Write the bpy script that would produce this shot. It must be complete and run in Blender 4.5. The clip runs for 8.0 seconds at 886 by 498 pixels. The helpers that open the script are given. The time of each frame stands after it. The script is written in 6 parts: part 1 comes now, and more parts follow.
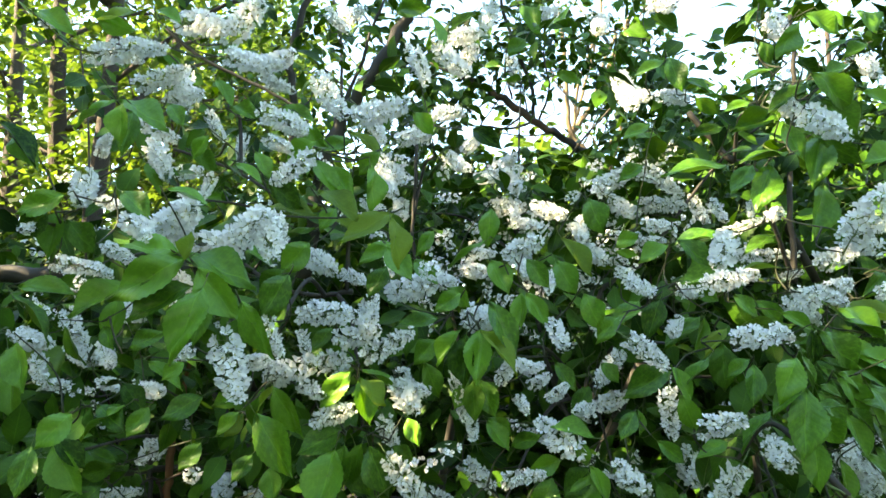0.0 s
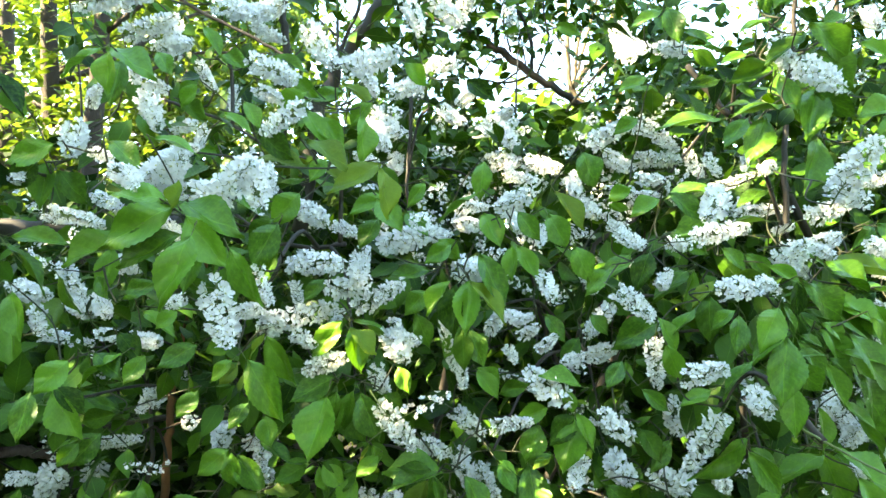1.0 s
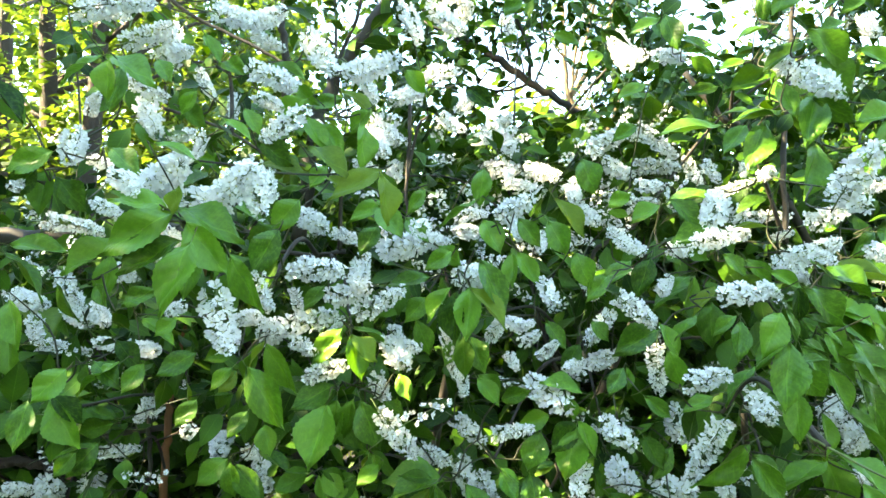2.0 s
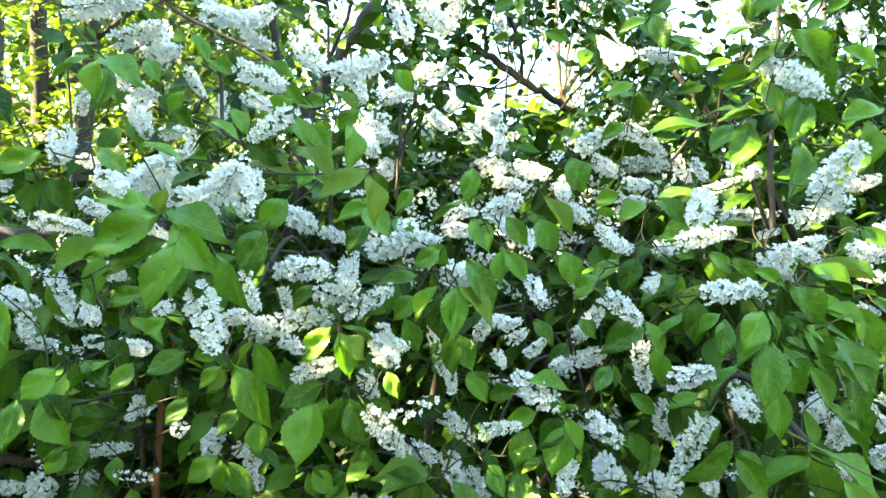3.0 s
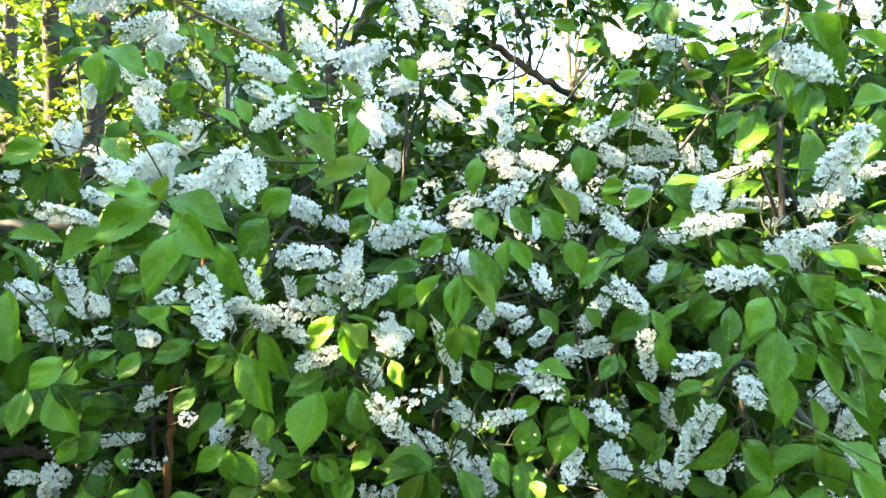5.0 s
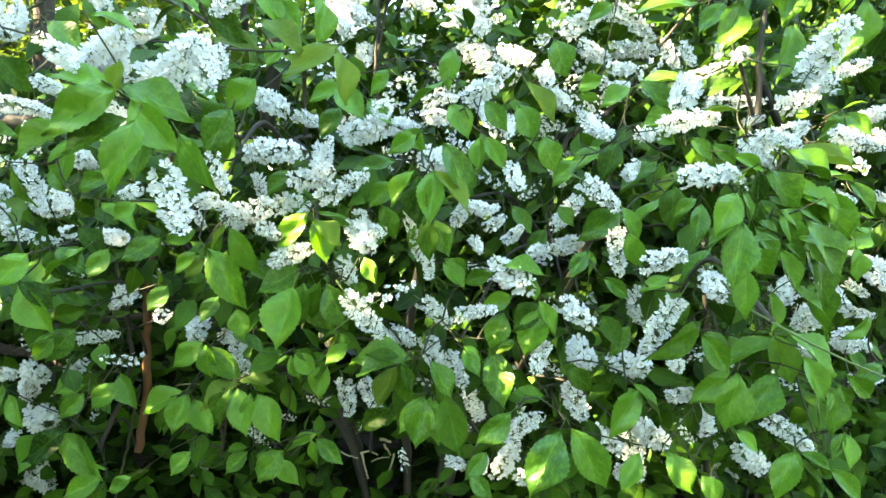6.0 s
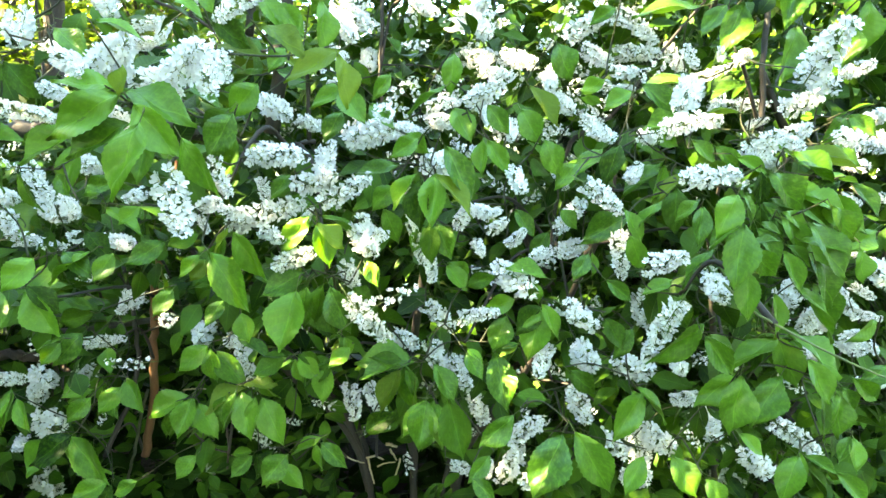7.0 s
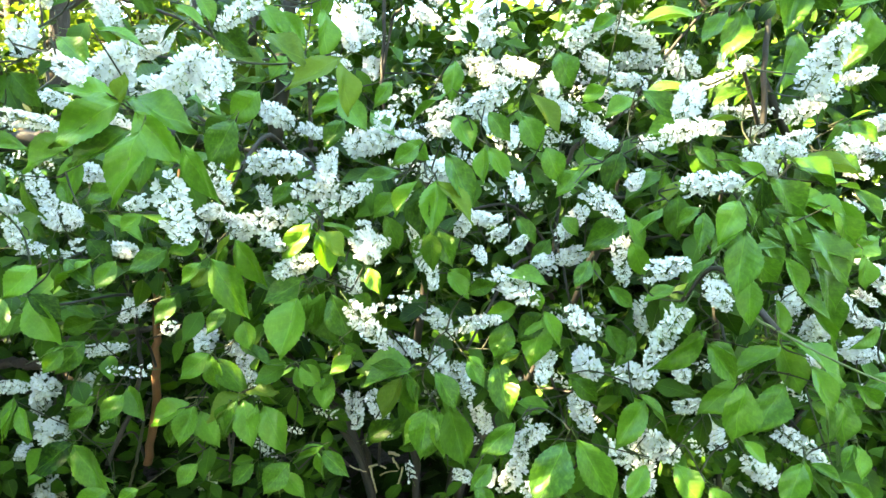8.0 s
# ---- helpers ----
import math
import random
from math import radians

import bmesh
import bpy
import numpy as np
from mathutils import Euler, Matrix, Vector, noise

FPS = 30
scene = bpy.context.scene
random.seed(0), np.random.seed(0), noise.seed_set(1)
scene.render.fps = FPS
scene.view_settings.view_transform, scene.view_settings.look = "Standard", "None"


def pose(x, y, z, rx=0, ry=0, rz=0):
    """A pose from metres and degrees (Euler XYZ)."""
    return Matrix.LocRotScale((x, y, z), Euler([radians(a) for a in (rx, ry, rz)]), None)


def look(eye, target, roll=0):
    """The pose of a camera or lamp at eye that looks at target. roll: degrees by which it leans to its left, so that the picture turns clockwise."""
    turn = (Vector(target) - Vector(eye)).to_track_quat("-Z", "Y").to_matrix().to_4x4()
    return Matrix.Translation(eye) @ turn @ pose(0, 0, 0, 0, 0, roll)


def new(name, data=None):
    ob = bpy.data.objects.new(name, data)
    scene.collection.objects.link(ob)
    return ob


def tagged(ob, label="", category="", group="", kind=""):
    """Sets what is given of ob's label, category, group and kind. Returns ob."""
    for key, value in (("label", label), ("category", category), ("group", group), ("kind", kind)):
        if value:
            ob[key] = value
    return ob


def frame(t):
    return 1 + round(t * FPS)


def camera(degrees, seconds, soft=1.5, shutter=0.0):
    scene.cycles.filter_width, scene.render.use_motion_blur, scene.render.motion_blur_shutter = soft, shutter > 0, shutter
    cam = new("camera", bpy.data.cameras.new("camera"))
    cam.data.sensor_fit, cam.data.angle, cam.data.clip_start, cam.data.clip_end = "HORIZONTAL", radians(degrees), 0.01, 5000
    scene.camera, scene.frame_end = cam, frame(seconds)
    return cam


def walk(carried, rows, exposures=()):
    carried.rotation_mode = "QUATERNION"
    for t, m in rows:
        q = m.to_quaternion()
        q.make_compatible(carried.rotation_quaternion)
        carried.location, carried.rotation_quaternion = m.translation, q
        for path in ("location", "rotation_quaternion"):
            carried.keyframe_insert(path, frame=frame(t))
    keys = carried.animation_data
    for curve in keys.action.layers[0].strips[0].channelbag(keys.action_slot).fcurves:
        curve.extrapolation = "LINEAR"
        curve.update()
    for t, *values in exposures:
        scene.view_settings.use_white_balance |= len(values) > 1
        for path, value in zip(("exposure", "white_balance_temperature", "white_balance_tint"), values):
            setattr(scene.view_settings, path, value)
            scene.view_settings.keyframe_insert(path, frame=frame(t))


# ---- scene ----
cam = camera(69.96, 8.0, soft=1.5, shutter=0.2)
walk(cam, [
    (0.0, pose(-0.0274, 0.0094, 1.6619, 96.434, -0.303, 0.058)),
    (0.5, pose(-0.0204, 0.0066, 1.6559, 93.402, -0.743, 0.469)),
    (1.0, pose(-0.0135, 0.0055, 1.6529, 92.599, -0.538, 0.019)),
    (1.5, pose(-0.0198, 0.0099, 1.6486, 93.105, -0.340, -0.525)),
    (1.7, pose(-0.0198, 0.0099, 1.6486, 93.512, -0.361, -0.168)),
    (2.8, pose(-0.0060, 0.0012, 1.6526, 92.937, -0.262, -0.235)),
    (3.0, pose(-0.0060, 0.0012, 1.6526, 93.092, -0.243, -0.592)),
    (3.5, pose(0.0000, 0.0000, 1.6500, 93.000, -0.000, 0.000)),
    (4.0, pose(0.0072, 0.0024, 1.6461, 93.058, -0.016, 0.393)),
    (4.2, pose(0.0072, 0.0024, 1.6461, 93.211, -0.021, 0.495)),
    (5.3, pose(0.0048, 0.0044, 1.6418, 91.626, -0.018, 0.444)),
    (5.5, pose(0.0040, 0.0051, 1.6404, 86.914, 0.049, -0.580)),
    (5.6, pose(0.0051, 0.0064, 1.6392, 84.409, -0.055, -1.956)),
    (6.0, pose(0.0095, 0.0114, 1.6348, 83.829, -0.265, -1.776)),
    (6.5, pose(0.0171, 0.0094, 1.6307, 84.017, -0.084, -1.464)),
    (7.0, pose(0.0171, 0.0085, 1.6317, 84.321, -0.015, -1.124)),
    (7.5, pose(0.0174, 0.0088, 1.6279, 84.716, 0.040, -0.894)),
    (8.0, pose(0.0201, 0.0088, 1.6298, 85.068, 0.096, -0.842)),
], exposures=[(0.0, 3.40, 8800, 3), (0.5, 3.79, 8800, 3), (1.0, 4.06, 8800, 3), (1.5, 4.12, 8800, 3), (4.2, 4.14, 8800, 3), (5.5, 4.16, 9150, 3), (6.0, 4.41, 9150, 3), (6.5, 4.56, 9150, 3), (8.0, 4.60, 9150, 3)])

# ---- light ----
SUN = Vector((-0.82, -0.16, 0.55)).normalized()
world = bpy.data.worlds.new("sky")
scene.world = world
world.use_nodes = True
nt = world.node_tree
sky = nt.nodes.new("ShaderNodeTexSky")
sky.sky_type, sky.sun_disc = "NISHITA", False
sky.sun_elevation = math.asin(SUN.z)
sky.sun_rotation = math.atan2(SUN.x, SUN.y)
sky.air_density, sky.dust_density, sky.ozone_density = 1.0, 0.0, 3.0
sky.altitude = 1200
nt.links.new(sky.outputs[0], nt.nodes["Background"].inputs[0])
nt.nodes["Background"].inputs[1].default_value = 0.15
lamp = bpy.data.lights.new("sun", "SUN")
lamp.energy, lamp.angle, lamp.color = 4.5, radians(0.5), (1.0, 0.9, 0.72)
new("sun", lamp).matrix_world = look(SUN * 30, (0, 0, 0))


# ---- materials ----
def material(name):
    m = bpy.data.materials.new(name)
    m.use_nodes = True
    return m, m.node_tree.nodes, m.node_tree.links, m.node_tree.nodes["Principled BSDF"]


def maths(n, links, op, a, b=None, clamp=False):
    d = n.new("ShaderNodeMath")
    d.operation, d.use_clamp = op, clamp
    for k, v in enumerate((a, b)):
        if v is None:
            continue
        if isinstance(v, (int, float)):
            d.inputs[k].default_value = v
        else:
            links.new(v, d.inputs[k])
    return d.outputs[0]


def mixed(n, links, fac, a, b, mode="MIX"):
    d = n.new("ShaderNodeMix")
    d.data_type, d.blend_type = "RGBA", mode
    for sock, v in ((d.inputs[0], fac), (d.inputs[6], a), (d.inputs[7], b)):
        if isinstance(v, (int, float)):
            sock.default_value = v
        elif isinstance(v, tuple):
            sock.default_value = (*v, 1)
        else:
            links.new(v, sock)
    return d.outputs[2]


def noise_tex(n, links, scale, detail=4, coord=None):
    d = n.new("ShaderNodeTexNoise")
    d.inputs["Scale"].default_value, d.inputs["Detail"].default_value = scale, detail
    if coord is not None:
        links.new(coord, d.inputs["Vector"])
    return d.outputs["Fac"]


def any_random(n, links):
    """A random number that differs from object to object and from leaf to leaf."""
    a = n.new("ShaderNodeObjectInfo").outputs["Random"]
    b = n.new("ShaderNodeNewGeometry").outputs["Random Per Island"]
    return maths(n, links, "FRACT", maths(n, links, "ADD", a, b))


def leaf_material(name, dark, light, through_colour, amount=0.4, rough=0.42, gloss=0.11):
    m, n, links, bsdf = material(name)
    rnd = any_random(n, links)
    uv = n.new("ShaderNodeUVMap")
    sep = n.new("ShaderNodeSeparateXYZ")
    links.new(uv.outputs[0], sep.inputs[0])
    u, v = sep.outputs[0], maths(n, links, "ABSOLUTE", sep.outputs[1])
    # side veins sweep forward from the midrib
    phase = maths(n, links, "FRACT", maths(n, links, "MULTIPLY", maths(n, links, "SUBTRACT", u, maths(n, links, "MULTIPLY", v, 0.22)), 9.0))
    ridge = maths(n, links, "ABSOLUTE", maths(n, links, "SUBTRACT", phase, 0.5))
    vein = maths(n, links, "SUBTRACT", 1.0, maths(n, links, "MULTIPLY", ridge, 9.0), True)
    mid = maths(n, links, "SUBTRACT", 1.0, maths(n, links, "MULTIPLY", v, 18.0), True)
    veins = maths(n, links, "MAXIMUM", maths(n, links, "MULTIPLY", vein, 0.3), mid)
    geo = n.new("ShaderNodeTexCoord")
    spots = noise_tex(n, links, 60.0, 5, geo.outputs["Object"])
    base = mixed(n, links, rnd, dark, light)
    base = mixed(n, links, maths(n, links, "MULTIPLY", spots, 0.35), base, tuple(0.6 * c for c in dark))
    patch = noise_tex(n, links, 11.0, 3, geo.outputs["Object"])
    base = mixed(n, links, maths(n, links, "MULTIPLY", maths(n, links, "SUBTRACT", patch, 0.45, True), 1.6, True), base, tuple(min(1, 1.35 * c) for c in light))
    base = mixed(n, links, maths(n, links, "MULTIPLY", veins, 0.38), base, tuple(min(1, 1.9 * c) for c in light))
    links.new(base, bsdf.inputs["Base Color"])
    bsdf.inputs["Roughness"].default_value = rough
    links.new(maths(n, links, "ADD", maths(n, links, "MULTIPLY", spots, 0.25), rough - 0.12), bsdf.inputs["Roughness"])
    bsdf.inputs["Specular IOR Level"].default_value = gloss
    bump = n.new("ShaderNodeBump")
    bump.inputs["Strength"].default_value, bump.inputs["Distance"].default_value = 0.4, 0.0006
    links.new(maths(n, links, "SUBTRACT", maths(n, links, "MULTIPLY", ridge, 2.0), mid), bump.inputs["Height"])
    links.new(bump.outputs[0], bsdf.inputs["Normal"])
    trans = n.new("ShaderNodeBsdfTranslucent")
    links.new(mixed(n, links, rnd, tuple(0.35 * c for c in through_colour), through_colour), trans.inputs[0])
    mix = n.new("ShaderNodeMixShader")
    mix.inputs[0].default_value = amount
    links.new(bsdf.outputs[0], mix.inputs[1])
    links.new(trans.outputs[0], mix.inputs[2])
    links.new(mix.outputs[0], n["Material Output"].inputs[0])
    return m


def petal_material():
    m, n, links, bsdf = material("petal")
    rnd = any_random(n, links)
    links.new(mixed(n, links, rnd, (0.76, 0.76, 0.72), (0.83, 0.83, 0.82)), bsdf.inputs["Base Color"])
    bsdf.inputs["Roughness"].default_value = 0.6
    bsdf.inputs["Specular IOR Level"].default_value = 0.25
    trans = n.new("ShaderNodeBsdfTranslucent")
    trans.inputs[0].default_value = (0.86, 0.86, 0.80, 1)
    mix = n.new("ShaderNodeMixShader")
    mix.inputs[0].default_value = 0.3
    links.new(bsdf.outputs[0], mix.inputs[1])
    links.new(trans.outputs[0], mix.inputs[2])
    links.new(mix.outputs[0], n["Material Output"].inputs[0])
    return m


def plain_material(name, a, b, scale, rough=0.8, bump_depth=0.003, stretch=(1, 1, 1)):
    m, n, links, bsdf = material(name)
    geo = n.new("ShaderNodeTexCoord")
    mp = n.new("ShaderNodeMapping")
    mp.inputs["Scale"].default_value = stretch
    links.new(geo.outputs["Object"], mp.inputs[0])
    big = noise_tex(n, links, scale, 6, mp.outputs[0])
    fine = noise_tex(n, links, scale * 9, 6, mp.outputs[0])
    col = mixed(n, links, big, a, b)
    col = mixed(n, links, maths(n, links, "MULTIPLY", fine, 0.5), col, tuple(0.4 * c for c in a))
    links.new(col, bsdf.inputs["Base Color"])
    bsdf.inputs["Roughness"].default_value = rough
    bump = n.new("ShaderNodeBump")
    bump.inputs["Strength"].default_value, bump.inputs["Distance"].default_value = 0.8, bump_depth
    links.new(fine, bump.inputs["Height"])
    links.new(bump.outputs[0], bsdf.inputs["Normal"])
    return m


# same cherry leaf twice: inner shade and outer light put into the colour
SHADE_LEAF = leaf_material("shade_toned_leaf", (0.005, 0.021, 0.003), (0.060, 0.152, 0.013), (0.12, 0.32, 0.010), 0.08)
LIT_LEAF = leaf_material("light_toned_leaf", (0.036, 0.118, 0.010), (0.120, 0.285, 0.024), (0.15, 0.39, 0.016), 0.2, 0.35, 0.34)
# colour of new leaves, also used to put sunlight on some others
YOUNG_LIT_LEAF = leaf_material("young_lit_leaf", (0.10, 0.19, 0.02), (0.15, 0.25, 0.028), (0.30, 0.42, 0.03), 0.4, 0.42, 0.25)
# near-black green: deep shade inside the bushes put into the leaf colour
SHADE_FILL = leaf_material("shade_fill_leaf", (0.007, 0.02, 0.004), (0.016, 0.042, 0.007), (0.03, 0.08, 0.008), 0.08, 0.7, 0.05)
WOODS = leaf_material("woodland_leaf", (0.012, 0.036, 0.006), (0.095, 0.16, 0.016), (0.20, 0.32, 0.03), 0.40)
PETAL = petal_material()
CENTRE = plain_material("flower_centre", (0.66, 0.64, 0.36), (0.72, 0.70, 0.42), 200.0, 0.7, 0.0005)
STALK = plain_material("green_stalk", (0.10, 0.17, 0.04), (0.16, 0.2, 0.06), 80.0, 0.6, 0.0005)
TWIG = plain_material("twig_bark", (0.034, 0.029, 0.022), (0.06, 0.05, 0.038), 60.0, 0.75, 0.001, (1, 1, 0.4))
SHOOT = plain_material("shoot_bark", (0.03, 0.036, 0.014), (0.05, 0.055, 0.022), 60.0, 0.7, 0.0006)
BARK = plain_material("trunk_bark", (0.035, 0.026, 0.02), (0.085, 0.06, 0.042), 14.0, 0.9, 0.012, (1, 1, 0.25))
# low sunlight on the far branches, painted in as a paler orange bark
ORANGE_LIT_BARK = plain_material("orange_lit_bark", (0.20, 0.13, 0.07), (0.30, 0.20, 0.10), 20.0, 0.85, 0.006, (1, 1, 0.3))
# orange sun on one stem, put into its bark colour
SUNLIT_BARK = plain_material("sunlit_bark", (0.06, 0.03, 0.018), (0.36, 0.15, 0.05), 9.0, 0.8, 0.004, (1, 1, 0.5))
SOIL = plain_material("soil_and_litter", (0.010, 0.008, 0.006), (0.026, 0.021, 0.014), 3.0, 0.95, 0.03)
GRASS = leaf_material("grass_blade", (0.07, 0.13, 0.02), (0.13, 0.2, 0.03), (0.3, 0.42, 0.04), 0.4, 0.5)
STRAW = plain_material("dry_straw", (0.35, 0.29, 0.16), (0.5, 0.43, 0.26), 40.0, 0.7, 0.001)


# ---- mesh tools ----
class Build:
    """Vertices, faces, leaf coordinates and materials of one mesh."""

    def __init__(self):
        self.v, self.f, self.uv, self.m, self.count = [], [], [], [], 0

    def add(self, v, f, uv=None, mat=0):
        v = np.asarray(v, float)
        self.v.append(v)
        self.f += [tuple(int(i) + self.count for i in face) for face in f]
        self.uv.append(np.zeros((len(v), 2)) if uv is None else np.asarray(uv, float))
        self.m += list(mat) if hasattr(mat, "__len__") else [mat] * len(f)
        self.count += len(v)

    def template(self):
        return np.concatenate(self.v), list(self.f), np.concatenate(self.uv), list(self.m)

    def mesh(self, name, mats, data=None):
        data = data or bpy.data.meshes.new(name)
        v, f, uv, m = self.template()
        fill_mesh(data, v, f, uv, m)
        for x in mats:
            data.materials.append(x)
        return data


def fill_mesh(data, v, f, uv, m):
    data.from_pydata(v.tolist(), [], f)
    data.polygons.foreach_set("material_index", m)
    data.polygons.foreach_set("use_smooth", [True] * len(f))
    loops = np.empty(len(data.loops), dtype=np.int32)
    data.loops.foreach_get("vertex_index", loops)
    layer = data.uv_layers.new(name="UVMap")
    layer.data.foreach_set("uv", uv[loops].ravel())
    data.update()


def scatter(name, parts, mats):
    """One mesh of many copies: parts is a list of (template, matrices n x 4 x 4)."""
    vs, fs, uvs, ms, base = [], [], [], [], 0
    for (v, f, uv, m), mm in parts:
        mm = np.asarray(mm)
        if not len(mm):
            continue
        h = np.c_[v, np.ones(len(v))]
        vs.append(np.einsum("nij,vj->nvi", mm, h)[:, :, :3].reshape(-1, 3))
        for k in range(len(mm)):
            o = base + k * len(v)
            fs += [tuple(i + o for i in face) for face in f]
        uvs.append(np.tile(uv, (len(mm), 1)))
        ms += m * len(mm)
        base += len(mm) * len(v)
    data = bpy.data.meshes.new(name)
    fill_mesh(data, np.concatenate(vs), fs, np.concatenate(uvs), ms)
    for x in mats:
        data.materials.append(x)
    return data


def smooth_line(points, per=6):
    """A Catmull-Rom line through the points."""
    p = [np.asarray(q, float) for q in points]
    p = [2 * p[0] - p[1]] + p + [2 * p[-1] - p[-2]]
    out = []
    for i in range(1, len(p) - 2):
        a, b, c, d = p[i - 1:i + 3]
        for s in np.linspace(0, 1, per, endpoint=False):
            out.append(0.5 * (2 * b + (c - a) * s + (2 * a - 5 * b + 4 * c - d) * s ** 2 + (3 * b - a - 3 * c + d) * s ** 3))
    out.append(p[-2])
    return np.array(out)


def tube(build, line, r0, r1, sides=6, mat=0, lumpy=0.0):
    line = np.asarray(line, float)
    n = len(line)
    ahead = np.gradient(line, axis=0)
    ahead /= np.linalg.norm(ahead, axis=1)[:, None] + 1e-12
    ref = np.array([0.31, 0.77, 0.55])
    side = np.cross(ahead, ref)
    side /= np.linalg.norm(side, axis=1)[:, None] + 1e-12
    up = np.cross(side, ahead)
    ang = np.linspace(0, 2 * np.pi, sides, endpoint=False)
    rad = np.linspace(r0, r1, n)[:, None] * np.ones((1, sides))
    if lumpy:
        rad = rad * (1 + lumpy * np.random.uniform(-1, 1, (n, sides)) + lumpy * np.sin(3 * ang + 2 * np.linspace(0, 6, n)[:, None]))
    v = line[:, None] + rad[:, :, None] * (np.cos(ang)[None, :, None] * side[:, None] + np.sin(ang)[None, :, None] * up[:, None])
    f = [(i * sides + j, i * sides + (j + 1) % sides, (i + 1) * sides + (j + 1) % sides, (i + 1) * sides + j) for i in range(n - 1) for j in range(sides)]
    f.append(tuple(range((n - 1) * sides, n * sides)))
    f.append(tuple(reversed(range(sides))))
    build.add(v.reshape(-1, 3), f, None, mat)


def part(name, data, parent, label="", kind=""):
    ob = new(name, data)
    ob.parent = parent
    return tagged(ob, label, "", "", kind)


def thing(name, label, category, group="", at=(0, 0, 0)):
    ob = new(name)
    ob.location = at
    return tagged(ob, label, category, group)


# ---- leaves and blossom ----
OUTLINE = ((0, 0.06, 0.15, 0.28, 0.42, 0.55, 0.67, 0.77, 0.85, 0.91, 0.96, 1.0), (0.01, 0.13, 0.27, 0.41, 0.49, 0.49, 0.41, 0.29, 0.165, 0.08, 0.03, 0.0))


def leaf_template(nu, nv, curl=0.2, fold=0.28, wave=0.02, twist=0.0, stalk=True, teeth=True):
    """A pointed oval leaf of length 1 along x and width 1 across y."""
    b = Build()
    us = np.linspace(0, 1, nu + 1) ** 0.92
    rows, uv = [], []
    for k, u in enumerate(us):
        half = float(np.interp(u, OUTLINE[0], OUTLINE[1]))
        for j in range(-nv, nv + 1):
            s = j / nv
            edge = 1 + (0.05 if k % 2 else -0.03) * (abs(j) == nv) * teeth
            y = s * half * edge
            z = fold * 0.5 * abs(y) ** 1.2 - curl * u * u - 0.12 * fold * (y * y) * 4 + wave * math.sin(9 * u + 3 * s)
            z += twist * u * y
            rows.append((u, y, z))
            uv.append((u, s))
    w = 2 * nv + 1
    f = [(k * w + j, (k + 1) * w + j, (k + 1) * w + j + 1, k * w + j + 1) for k in range(nu) for j in range(2 * nv)]
    b.add(rows, f, uv, 0)
    if stalk:
        tube(b, [(-0.20, 0, 0.05), (-0.1, 0, 0.015), (0.02, 0, -0.005), (0.4, 0, -0.008 - curl * 0.16)], 0.012, 0.008, 3, 1)
    return b.template()


def placed(base, tip, width, tilt, up=(0, -0.92, 0.40)):
    base, tip = Vector(base), Vector(tip)
    x = tip - base
    length = x.length
    xd = x.normalized()
    z = Vector(up) - xd * xd.dot(Vector(up))
    z.normalize()
    z = Matrix.Rotation(radians(tilt), 3, xd) @ z
    y = z.cross(xd)
    m = Matrix.Identity(4)
    for i in range(3):
        m[i][0], m[i][1], m[i][2], m[i][3] = xd[i] * length, y[i] * width, z[i] * length, base[i]
    return m


LEAF_SHAPES = [leaf_template(24, 3, c, fo, w, t) for c, fo, w, t in
               ((0.10, 1.0, 0.03, 0.3), (0.20, 1.3, 0.035, -0.45), (0.28, 0.9, 0.045, 0.35), (0.05, 1.7, 0.035, -0.2), (0.16, 0.8, 0.05, 0.6))]


def leaf_meshes(name, mat):
    out = []
    for t in LEAF_SHAPES:
        data = bpy.data.meshes.new(name)
        fill_mesh(data, *t)
        data.materials.append(mat)
        data.materials.append(STALK)
        out.append(data)
    return out


LEAVES, LIT_LEAVES, YOUNG_LIT_LEAVES = leaf_meshes("leaf", SHADE_LEAF), leaf_meshes("leaf", LIT_LEAF), leaf_meshes("young_lit_leaf", YOUNG_LIT_LEAF)


def flower(b, at, face, size, rng, petals=5, fine=True):
    """Five rounded, cupped petals round a yellow-green eye."""
    face = Vector(face).normalized()
    a = face.orthogonal().normalized()
    c = face.cross(a)
    at = Vector(at)
    start = rng.uniform(0, 6.28)
    cup = rng.uniform(0.2, 0.95)
    for k in range(petals):
        th = start + 2 * math.pi * k / petals + rng.uniform(-0.15, 0.15)
        out = a * math.cos(th) + c * math.sin(th)
        side = face.cross(out)
        r = size * rng.uniform(0.85, 1.1)
        lift = cup + rng.uniform(-0.1, 0.15)
        ring = [at + out * r * 0.12, at + out * r * 0.62 + side * r * 0.42 + face * r * (0.55 * lift + 0.10),
                at + out * r * 1.0 + side * r * 0.24 + face * r * lift, at + out * r * 1.0 - side * r * 0.24 + face * r * lift,
                at + out * r * 0.62 - side * r * 0.42 + face * r * (0.55 * lift + 0.10), at + out * r * 0.62 + face * r * 0.42 * lift]
        if fine:
            b.add(ring, [(0, 1, 5), (1, 2, 5), (2, 3, 5), (3, 4, 5), (4, 0, 5)], None, 0)
        else:
            b.add(ring[:5], [(0, 1, 2, 3, 4)], None, 0)
    eye = [at + face * size * 0.30] + [at + (a * math.cos(i * 1.571) + c * math.sin(i * 1.571)) * size * 0.24 + face * size * 0.1 for i in range(4)]
    b.add(eye, [(0, 1, 2), (0, 2, 3), (0, 3, 4), (0, 4, 1)], None, 1)


